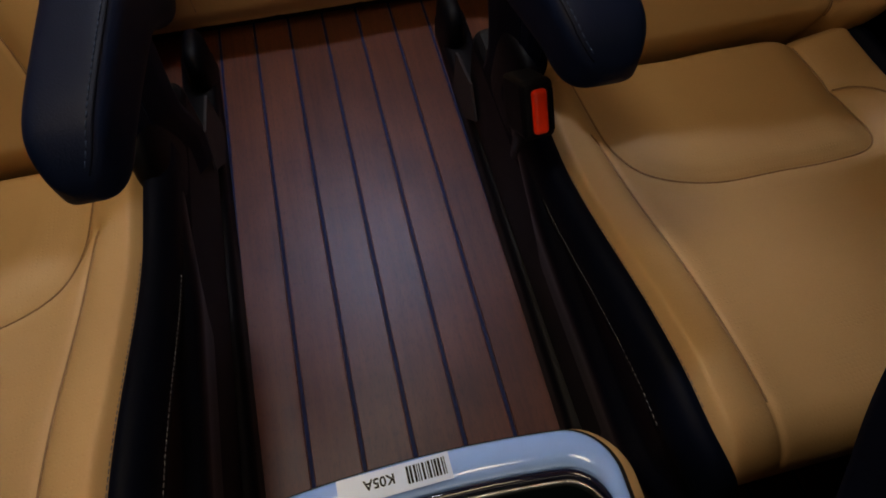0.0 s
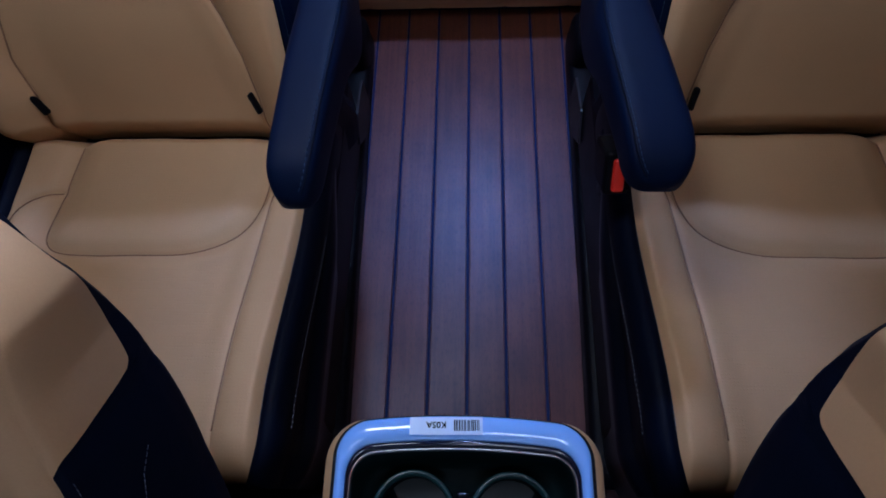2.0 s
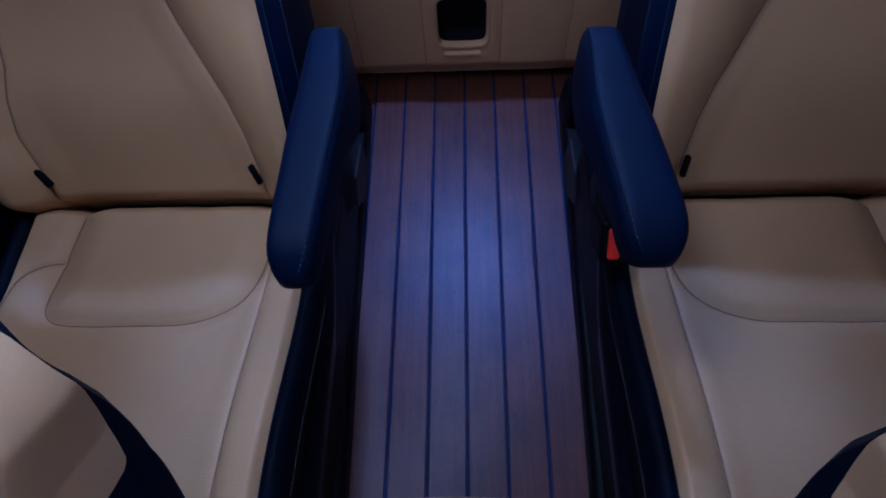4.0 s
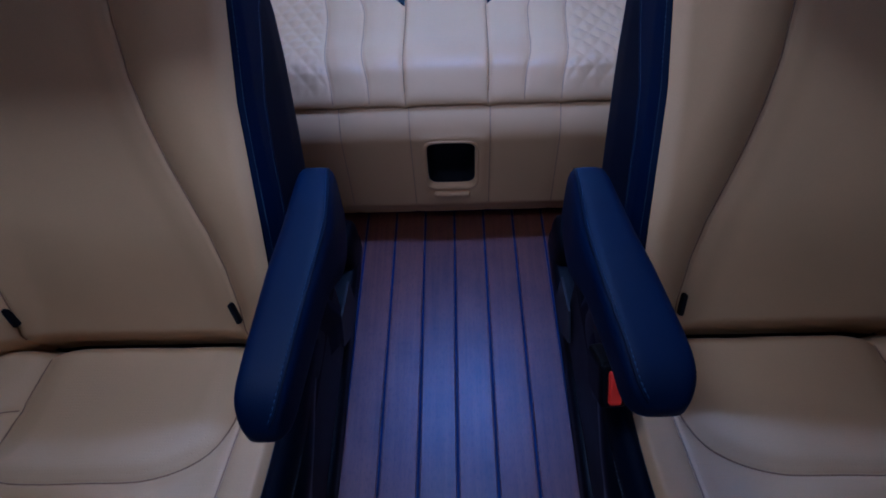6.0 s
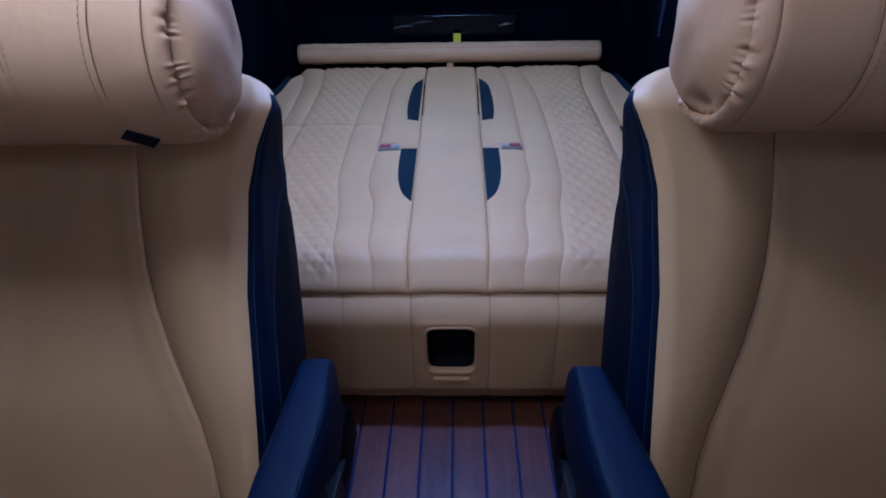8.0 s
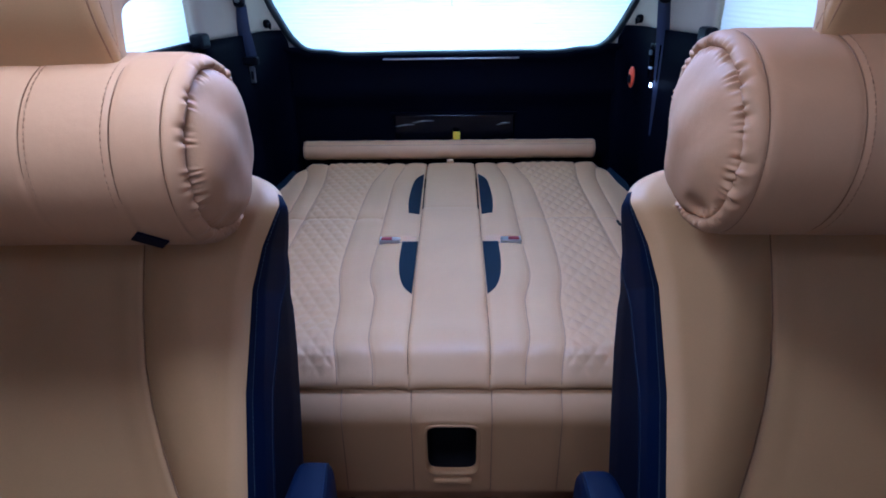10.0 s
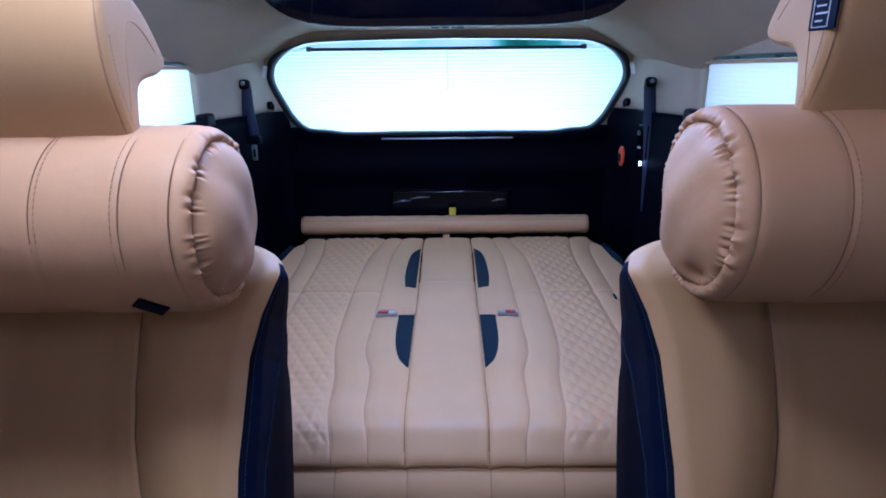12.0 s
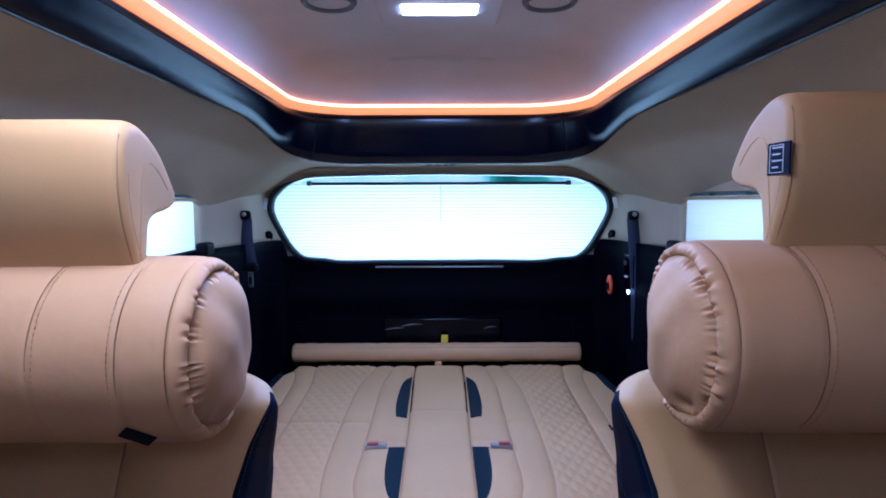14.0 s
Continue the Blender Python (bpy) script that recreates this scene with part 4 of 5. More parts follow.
def car_seat(s, arm, label, group):
    ob = thing("car_seat", (s * CX, -0.55, 0.0), label, "seat", group)
    cus = part("cushion", cushion_mesh(s), cushion_leather, ob, "perforated tan leather cushion with sewn rear pad")
    for flip in (False, True):
        part("seam", cushion_seam(s, PAD_OUT if flip else PAD, flip), seam_dark, cus)
        part("seam", cushion_seam(s, SIDE_OUT if flip else SIDE_SEAM, flip), seam_dark, cus)
    for inner in (True, False):
        tr = part("side_trim", cushion_side(s, inner), side_leather, ob, "black navy leather side of the cushion")
        if inner:
            for o, dz in ((0.2235, 0.0155), (0.1985, -0.022)):
                line = [(s * (o - 0.0006), y, float(cushion_top(y)) + dz) for y in np.linspace(-0.60, -0.872, 60)]
                part("stitching", dashes("stitching", line), stitch_light, tr, "pale stitching")
    part("base", box("base", *sorted((s * 0.20, s * 0.68)), -0.86, -0.28, 0.035, 0.20, 0.02, 3), black_plastic, ob, "black seat frame and skirt")
    for inner in (True, False):
        part("side_cover", side_cover(s, inner), cover_plastic, ob, "moulded dark plastic side cover")
    for x_rear, x_front in ((0.200, 0.186), (0.60, 0.60)):
        rail = part("rail", rail_cover(s, x_rear, x_front, 0.055), black_plastic, ob, "black floor rail cover")
        part("rail_end", superbox("rail_end", s * (x_rear + 0.017), -0.105, 0.045, 0.019, 0.052, 0.062, 3.0, 20, 28), black_plastic, rail)
    part("recliner_cover", superbox("recliner_cover", s * 0.218, -0.43, 0.22, 0.018, 0.07, 0.08, 3.0, 24, 32), black_plastic, ob, "black recliner cover")
    corners = [(-0.232, 0.108), (-0.318, 0.124), (-0.355, 0.082), (-0.30, 0.03), (-0.226, 0.022)]
    ring = [[(s * x, y, z) for y, z in corners] for x in (0.1935, 0.1975)]
    part("bracket", mesh_of("bracket", ring[0] + ring[1], [(0, 1, 2, 3, 4), (5, 6, 7, 8, 9)] + [(k, (k + 1) % 5, 5 + (k + 1) % 5, 5 + k) for k in range(5)], False), steel_dark, ob, "grey steel bracket")
    back = part("backrest", backrest_mesh(s), leather, ob, "tan leather backrest with wide side bolsters")
    for k in (-1, 1):
        line = []
        for u in np.linspace(0.03, 0.56, 90):
            d = float(np.interp(u, SEAM_U, SEAM_OUT if k > 0 else SEAM_D))
            line.append(seat_point(back_cx(s) + k * d, u, float(back_face(np.array([k * d]), np.array([u]))[0]) + 0.0006) * (s, 1, 1))
        if not FRONT_ROW:
            part("seam", tube("seam", line, 0.0012, 5), seam_dark, back)
    if FRONT_ROW:
        shell = part("backrest_shell", backrest_shell(s), side_leather, ob, "black navy leather side panel and rear")
        part("stitching", dashes("stitching", shell_line(s, lambda u: 1.0, 0.10, 0.455), 0.005, 0.0033, 0.0003), stitch_light, shell, "pale stitching")
        part("stitching", dashes("stitching", shell_line(s, lambda u: float(np.interp(u, [0.3, 0.36, 0.41, 0.45], [2.0, 2.3, 3.0, 4.4])), 0.2, 0.43), 0.005, 0.0033, 0.0003), stitch_light, shell, "pale stitching")
    else:
        shell, _ = (part("side_band", me, navy, ob, "navy leather band along the backrest's side") for me in backrest_shell(s, (0, None), (-0.06, 0.585)))
        part("backrest_shell", backrest_shell(s, (None, 8), (-0.06, 0.585)), side_leather, ob, "black navy leather rear of the backrest")
        part("shoulder_wrap", backrest_shell(s, (0, 8), (0.585, 0.6495)), leather, ob, "tan leather wrapping over the shoulder")
        part("stitching", dashes("stitching", shell_line(s, 0.75, 0.05, 0.565), 0.005, 0.0033, 0.00032), stitch_blue, shell, "fine blue stitching")
        part("stitching", dashes("stitching", shell_line(s, lambda u: side_seam(u) - 0.12, 0.05, 0.50), 0.005, 0.0033, 0.00032), stitch_blue, shell)
        part("seam_piping", tube("seam_piping", shell_line(s, side_seam, 0.0, 0.505, 0.0002), 0.0013, 6), navy, shell)
    for dx in (0.149, -0.160):
        c = seat_point(back_cx(s) - dx, 0.074, float(back_face(np.array([-dx]), np.array([0.074]))[0]) + 0.006)
        m = Matrix.Translation(c * (s, 1, 1)) @ pose(0, 0, 0, -32) @ pose(0, 0, 0, 0, (-20 if dx > 0 else -28) if s < 0 else (8 if dx > 0 else 18), 0)
        part("anchor_guide", moved(box("anchor_guide", -0.0036, 0.0036, -0.006, 0.006, -0.0155, 0.0155, 0.003), m), black_plastic, back, "black plastic anchor guide")
    headrest_parts(s, ob, 0.018 if s > 0 else -0.006)
    if arm:
        rest = part("armrest", armrest_mesh(s, arm), navy, ob, "navy leather folding armrest")
        sec = spline(arm, 80)[6:72]
        for off, mat in ((0.0085, arm_thread),):
            part("stitching", dashes("stitching", [(s * (r[1] + off), r[0], r[3] - 0.0002) for r in sec]), mat, rest)
        part("seam", tube("seam", [(s * (r[1] + 0.0055), r[0], r[3] - 0.0010) for r in sec], 0.0007, 5), side_leather, rest)
    return ob


def seat_buckle(x, y, z):
    ob = thing("seat_belt_buckle", (x, y, z), "black seat belt buckle with a bright red button", "buckle")
    m = pose(x, y, z, 58, 0, 4)
    part("body", moved(box("body", -0.017, 0.017, -0.031, 0.029, -0.06, -0.002, 0.007, 3), m), black_plastic, ob)
    part("button", moved(box("button", -0.0078, 0.0078, -0.024, 0.021, -0.006, 0.003, 0.004, 3), m), red_plastic, ob, "red release button")
    part("slot", moved(box("slot", 0.011, 0.0145, -0.022, 0.02, -0.006, 0.0005, 0.001), m), gloss_black, ob)
    part("stalk", tube("stalk", [(x, y + 0.02, z - 0.03), (x + 0.01, y + 0.05, z - 0.09), (x + 0.02, y + 0.07, z - 0.16)], 0.011, 10), black_plastic, ob)
    return ob


def neck_pillow(s, y, z, r, x0, x1, bands):
    """Round neck roll with drawn-in, gathered ends."""
    ob = thing("neck_pillow", (s * (x0 + x1) / 2, y, z), "tan leather neck roll with gathered ends hung before the headrest", "pillow", "neck pillows")
    L = x1 - x0
    b1, b2 = bands
    dome = [(0.0015 + 0.0285 * (1 - (1 - math.sin(q) ** 2.0) ** (1 / 2.0)), 0.002 + 0.828 * math.sin(q)) for q in np.linspace(0, math.pi / 2, 44)]
    frill = [(0.0292, 0.838), (0.0272, 0.846), (0.0252, 0.858), (0.0240, 0.876), (0.0239, 0.898), (0.0248, 0.920), (0.0264, 0.941), (0.0288, 0.959), (0.0314, 0.972), (0.0340, 0.981), (0.0366, 0.985), (0.0388, 0.984), (0.0400, 0.977), (0.0412, 0.985), (0.0440, 0.995), (0.050, 0.998)]
    mid = [(0.050, 0.997), (b1 - 0.02, 1.0), (b1 - 0.005, 0.999), (b1, 0.984), (b1 + 0.005, 1.0), (b1 + 0.04, 1.006), (b2 - 0.004, 1.0), (b2, 0.988), (b2 + 0.004, 1.0), (0.25, 1.004)]
    md = np.array([(a, np.interp(a, [q[0] for q in mid], [q[1] for q in mid])) for a in np.linspace(0.050, L / 2, 74)[1:]])
    half = np.concatenate([dome, frill, md])
    zone = ["dome"] * len(dome) + ["frill"] * len(frill) + ["body"] * len(md)
    prof = np.concatenate([half, [(L - a, q) for a, q in half[-2::-1]]])
    zone = zone + zone[-2::-1]
    rnd = random.Random(5 if s > 0 else 9)
    ph = [rnd.uniform(0, 6.28) for _ in range(6)]
    # gathered frill: narrow sharp pleats in clumps, each running part of the way to the seam
    N = 540
    W = np.linspace(0, 2 * np.pi, N, endpoint=False)
    angle = lambda c: (W - c + np.pi) % (2 * np.pi) - np.pi
    pleats = []
    for k in range(25):
        c = 2 * math.pi * (k + rnd.uniform(0.1, 0.9)) / 25
        for j in range(rnd.choice((1, 1, 2, 3))):
            pleats.append((c + 0.085 * j * rnd.uniform(0.7, 1.3), rnd.uniform(0.020, 0.042), rnd.uniform(0.6, 1.15) / (1 + 0.35 * j), rnd.uniform(0.5, 1.0), rnd.uniform(-0.06, 0.06)))
    wave = sum(rnd.uniform(0.3, 1.0) * np.sin(m * W + rnd.uniform(0, 6.28)) for m in (5, 8, 13, 17)) / 2.2

    def gather(v):
        """Height of the pleated band at v, 0 at the drawn edge and 1 at the seam."""
        f = np.zeros(N)
        for c, wide, deep, run, slant in pleats:
            d = np.abs(angle(c + slant * v)) / (wide * (0.7 + 0.6 * v))
            f += deep * max(0.0, 1 - v / run) ** 0.8 * (0.42 * np.exp(-(((d - 2.2) / 1.1) ** 2)) - np.exp(-(d**1.3)))
        return f + 0.35 * wave * (1 - v)

    rows = []
    for (a, q), zn in zip(prof, zone):
        e, inward = min(a, L - a), 1 if a < L / 2 else -1
        rr = q * (1 + 0.010 * np.sin(2 * W + ph[3]) + 0.008 * np.sin(11 * a + 3 * W + ph[1]))
        a2 = np.full(N, a)
        if zn == "frill":
            v = float(np.clip((q - 0.838) / 0.148, 0, 1)) ** 1.6 if e < 0.0395 else 1.0
            f = gather(v)
            rr = rr * (1 + 0.048 * f)
            a2 = a2 - inward * 0.0050 * f * (1 - v)
        elif zn == "dome":
            g = float(smoothstep(0.70, 0.838, q))
            f = gather(0.0)
            rr = rr * (1 + 0.048 * g**3 * f)
            yy, zz = q * np.cos(W), q * np.sin(W)
            a2 = a2 - inward * 0.0022 * g**2 * f
            a2 = a2 + inward * (0.0022 * np.sin(3.4 * yy + 2.6 * zz + ph[2]) + 0.0016 * np.sin(5.5 * zz - 3.2 * yy + ph[0]) + 0.0009 * np.sin(9 * yy + 7 * zz + ph[4])) * (1 - 0.8 * g)
            a2 = a2 + inward * 0.010 * np.exp(-((angle(-1.95) / 0.24) ** 2)) * math.exp(-(((q - 0.72) / 0.10) ** 2))
        rows.append(np.column_stack([a2, y + r * rr * np.cos(W), z + 0.99 * r * rr * np.sin(W)]))
    P = np.array(rows)
    P[..., 0] = s * (x0 + P[..., 0])
    roll = part("roll", sheet("roll", P, closed_v=True), pillow_leather, ob)
    w = np.linspace(0, 2 * np.pi, 120)
    for a, off in ((b1, 0.006), (b2, -0.006), (L - b1, -0.006)):
        part("stitching", dashes("stitching", [(s * (x0 + a + off), y + r * 1.001 * math.cos(q), z + r * 0.995 * math.sin(q)) for q in w], 0.006, 0.004, 0.00036), stitch_tan, roll)
    for a in (b1, b2, L - b1):
        part("seam", tube("seam", [(s * (x0 + a), y + r * 0.986 * math.cos(q), z + r * 0.977 * math.sin(q)) for q in w], 0.0006, 5), seam_dark, roll)
    part("seam", tube("seam", [(s * (x0 + 0.0400), y + r * 0.979 * math.cos(q), z + r * 0.969 * math.sin(q)) for q in w], 0.0006, 5), seam_dark, roll)
    return ob


seat_label = "tan leather captain's seat with navy sides and folded-down armrest"
car_seat(-1, ARM_L, seat_label, "second row seats")
car_seat(1, ARM_R, seat_label, "second row seats")
left_pillow = neck_pillow(-1, -0.298, 0.851, 0.094, 0.203, 0.70, (0.084, 0.162))
right_pillow = neck_pillow(1, -0.300, 0.863, 0.098, 0.222, 0.71, (0.117, 0.199))
seat_buckle(0.187, -0.568, 0.338)

# woven maker's labels
tag = thing("woven_label", (0.324, -0.336, 1.040), "navy woven label with pale lettering bars sewn on the headrest", "label")
part("patch", moved(box("patch", -0.0185, 0.0185, -0.001, 0.001, -0.0155, 0.0155, 0.0005), pose(0.3240, -0.3330, 1.040, 0, 0, -90)), blue_label, tag)
for k, (a, b) in enumerate(((-0.009, 0.008), (-0.009, 0.004), (-0.009, 0.007), (-0.009, 0.001))):
    part("lettering", moved(box("lettering", a, b, -0.0017, -0.0008, 0.0098 - 0.0062 * k, 0.0112 - 0.0062 * k, 0), pose(0.3240, -0.3330, 1.040, 0, 0, -90)), label_thread, tag)
for a, b, c, d in ((-0.0135, 0.009, 0.0125, 0.0132), (-0.0135, 0.009, -0.0135, -0.0128), (-0.0138, -0.013, -0.0135, 0.0132), (0.0085, 0.0092, -0.0135, 0.0132)):
    part("border", moved(box("border", a, b, -0.0016, -0.0008, c, d, 0), pose(0.3240, -0.3330, 1.040, 0, 0, -90)), label_thread, tag)
tab = thing("woven_label", (-0.245, -0.36, 0.78), "small navy tab sewn under the neck roll", "label")
part("patch", moved(box("patch", -0.0145, 0.0145, -0.001, 0.001, -0.0095, 0.0095, 0.0005), pose(-0.2815, -0.3670, 0.7835, 40, 0, 0) @ pose(0, 0, 0, 0, 42, 0)), blue_label, tab)

# front seats, seen from between them
FRONT = (-0.655, -0.066)
FRONT_ROW = True
for s in (-1, 1):
    fs = car_seat(s, None, "tan leather front seat with navy sides", "front seats")
    fs.matrix_basis = pose(s * CX, -0.55 + FRONT[0] - (0.029 if s > 0 else 0.0), FRONT[1])
    copy_thing(left_pillow if s < 0 else right_pillow, pose(s * 0.466, -0.255 + FRONT[0] - (0.06 if s > 0 else 0.0), 0.832 + FRONT[1]))

# ---- folded third row: panel, bed cushions, roll ----


def bed_z(x, y):
    return 0.343 + 0.0640 * np.asarray(y, float) + 0.016 * np.exp(-(((np.asarray(y, float) - 0.12) / 0.075) ** 2)) + 0 * np.asarray(x, float)


BX = -0.007   # middle of the bed
STRIP = [(0.077, -0.03), (0.081, 0.13), (0.083, 0.30), (0.084, 0.55), (0.084, 0.72), (0.087, 1.04), (0.084, 1.2)]
SEAM_2 = [(0.143, -0.03), (0.148, 0.05), (0.160, 0.13), (0.166, 0.24), (0.170, 0.30), (0.188, 0.37), (0.193, 0.43), (0.191, 0.55), (0.190, 0.757), (0.187, 0.98), (0.172, 1.09), (0.155, 1.2)]
SEAM_3 = [(0.210, -0.03), (0.218, 0.05), (0.230, 0.13), (0.240, 0.23), (0.246, 0.29), (0.260, 0.36), (0.268, 0.43), (0.271, 0.52), (0.271, 0.73), (0.260, 0.98), (0.235, 1.10), (0.215, 1.2)]
SEAM_4 = [(0.43, -0.03), (0.425, 0.5), (0.423, 0.72), (0.42, 0.98), (0.437, 1.16), (0.44, 1.2)]
SEAM_5 = [(0.478, 0.55), (0.478, 0.71), (0.484, 1.02), (0.517, 1.16)]
STRIP, SEAM_2, SEAM_3, SEAM_4, SEAM_5 = ([tuple(p) for p in spline(c, 40)] for c in (STRIP, SEAM_2, SEAM_3, SEAM_4, SEAM_5))


def line_x(line, y):
    return np.interp(y, [p[1] for p in line], [p[0] for p in line])


def bed_relief(m, y):
    """Sewn relief of one half of the bed; m is the distance from its middle."""
    r = np.zeros(np.shape(m))
    for c in (SEAM_2, SEAM_3, SEAM_4, SEAM_5):
        r = r + groove(away(m, y, c), 0.0035, 0.0028, 0.004, 0.016) * (0.4 + 0.6 * smoothstep(0.0, 0.05, y))
    r = r + groove(np.abs(y - 0.715) + 9 * (m < 0.195), 0.0025, 0.003, 0.003, 0.02)
    inside = smoothstep(0.004, 0.012, m - line_x(SEAM_3, y)) * smoothstep(0.004, 0.012, line_x(SEAM_4, y) - m)
    a, b = (m - 0.24) / 0.034 + y / 0.058, (m - 0.24) / 0.034 - y / 0.058
    d = np.minimum(np.abs(a - np.round(a)), np.abs(b - np.round(b)))
    r = r + inside * smoothstep(0.0, 0.03, y) * (0.0024 * smoothstep(0, 0.45, d) - 0.0006 * np.exp(-((d / 0.07) ** 2)))
    slot = (y > 0.552) & (y < 0.592) & (m > 0.09) & (m < 0.192)
    return r - 0.02 * slot


def bed_y(ys):
    """Plan of the cushion: it draws back at the rounded front."""
    return ys - 0.014 + 0.044 * np.exp(-((ys / 0.07) ** 2))


NOSE = [np.array([0.095 * (1 - math.cos(a)) for a in np.linspace(0, math.pi / 2, 30)]), np.array([0.043 * (1 - math.sin(a)) for a in np.linspace(0, math.pi / 2, 30)])]


def bed_cushion(s):
    ys = np.concatenate([[0.0], NOSE[0], np.linspace(0.098, 1.165, 270), [1.172, 1.175, 1.175]])
    cut = np.concatenate([[0.052], NOSE[1], np.zeros(270), [0.004, 0.015, 0.06]])
    rows = []
    for q in np.linspace(0, 1, 150):
        outer = 0.565 - 0.05 * smoothstep(1.0, 1.17, ys)
        inner = line_x(STRIP, ys) + 0.0004
        m = inner + (outer - inner) * q
        z = bed_z(m, ys) + bed_relief(m, ys) - cut
        z = z - 0.0035 * np.exp(-(((m - inner) / 0.0035) ** 2)) - 0.003 * np.exp(-(((m - inner) / 0.016) ** 2)) - 0.010 * np.exp(-(((outer - m) / 0.010) ** 2)) 
        rows.append(np.column_stack([BX + s * m, bed_y(ys) + 0.022 * smoothstep(0.0435, 0.052, cut) * (ys < 0.1), z]))
    rows.append(np.column_stack([rows[-1][:, 0], rows[-1][:, 1], rows[-1][:, 2] - 0.08]))
    return sheet("cushion", np.array(rows))


def bed_shape(s, pts):
    return [(BX + s * x, y) for x, y in (pts if s > 0 else pts[::-1])]


for s in (-1, 1):
    ob = thing("folded_bench", (BX + s * 0.32, 0.55, 0.05), "folded-flat beige third-row seat with quilted panels and navy inlays", "folded seat", "third row seats")
    cushion = part("cushion", bed_cushion(s), bed_leather, ob, "beige leather with diamond quilting")
    for c in (SEAM_2, SEAM_3, SEAM_4, SEAM_5):
        pts = [(float(line_x(c, y)), float(y)) for y in np.linspace(max(0.002, c[0][1]), min(1.15, c[-1][1]), 110)]
        zz = [float(bed_z(x, y) + bed_relief(np.array([x]), np.array([y]))[0] - np.interp(y, NOSE[0], NOSE[1])) for x, y in pts]
        part("seam", tube("seam", [(BX + s * x, float(bed_y(y)), z + 0.0004) for (x, y), z in zip(pts, zz)], 0.0011, 5), stitch_tan, cushion)
    surf = lambda x, y: float(bed_z(x, y)) - 0.0015
    low = [(0.0855, 0.40), (0.0855, 0.548)] + [tuple(p) for p in spline([(0.127, 0.548), (0.1275, 0.46), (0.124, 0.40), (0.117, 0.355), (0.106, 0.32), (0.0855, 0.292)], 22)]
    upp = [(0.0905, 0.86), (0.0905, 0.722)] + [tuple(p) for p in spline([(0.122, 0.722), (0.128, 0.79), (0.128, 0.87), (0.122, 0.965), (0.111, 1.01), (0.0905, 1.042)], 22)]
    out = [(0.548, 1.09), (0.530, 1.06), (0.538, 0.95), (0.562, 0.84), (0.569, 0.95)]
    for o in (low, upp, out):
        part("inlay", slab("inlay", bed_shape(s, [tuple(p) for p in o]), 0.003, surf), inlay_leather, ob, "navy leather inlay")
    part("buckle_well", box("buckle_well", *sorted((BX + s * 0.092, BX + s * 0.19)), 0.553, 0.591, 0.35, 0.362, 0.003), grey_plastic, ob, "pale recess for the buckles")
    bk = thing("seat_belt_buckle", (BX + s * 0.165, 0.572, 0.372), "stowed seat belt buckle with red button and chrome edge", "buckle", "stowed buckles")
    part("body", box("body", *sorted((BX + s * 0.135, BX + s * 0.19)), 0.558, 0.586, 0.362, 0.378, 0.004), silver, bk, "chromed body")
    part("button", box("button", *sorted((BX + s * 0.155, BX + s * 0.185)), 0.560, 0.576, 0.374, 0.381, 0.003), dull_red, bk, "red button")
middle = thing("folded_bench", (BX, 0.55, 0.05), "smooth beige middle section of the folded third row", "folded seat", "third row seats")
ys = np.concatenate([[0.0], NOSE[0], np.linspace(0.098, 1.165, 160), [1.172, 1.175]])
cut = np.concatenate([[0.052], NOSE[1], np.zeros(160), [0.006, 0.05]])
rows = []
for q in np.linspace(-1, 1, 50):
    w = line_x(STRIP, ys) - 0.0004 - 0.0035 * smoothstep(0.78, 0.79, ys)
    z = bed_z(0, ys) - cut - 0.0035 * np.exp(-(((1 - abs(q)) * w / 0.0035) ** 2)) - 0.003 * np.exp(-(((1 - abs(q)) * w / 0.016) ** 2)) - 0.0035 * np.exp(-(((ys - 0.785) / 0.003) ** 2)) 
    rows.append(np.column_stack([BX + q * w, bed_y(ys) + 0.022 * smoothstep(0.0435, 0.052, cut) * (ys < 0.1), z]))
rows = [np.column_stack([rows[0][:, 0], rows[0][:, 1], rows[0][:, 2] - 0.06])] + rows + [np.column_stack([rows[-1][:, 0], rows[-1][:, 1], rows[-1][:, 2] - 0.06])]
part("cushion", sheet("cushion", np.array(rows)), bed_leather, middle)
part("gap_lining", box("gap_lining", BX - 0.10, BX + 0.10, 0.11, 1.15, 0.29, 0.325, 0.002), ink, middle, "dark gap beside the middle section")
part("slot_patch", box("slot_patch", BX + 0.466, BX + 0.474, 0.64, 0.675, 0.378, 0.3855, 0.002), ink, middle, "small dark slot")
part("pull_loop", box("pull_loop", BX - 0.015, BX + 0.009, 1.145, 1.168, 0.417, 0.429, 0.004), bed_leather, middle, "small leather pull loop")

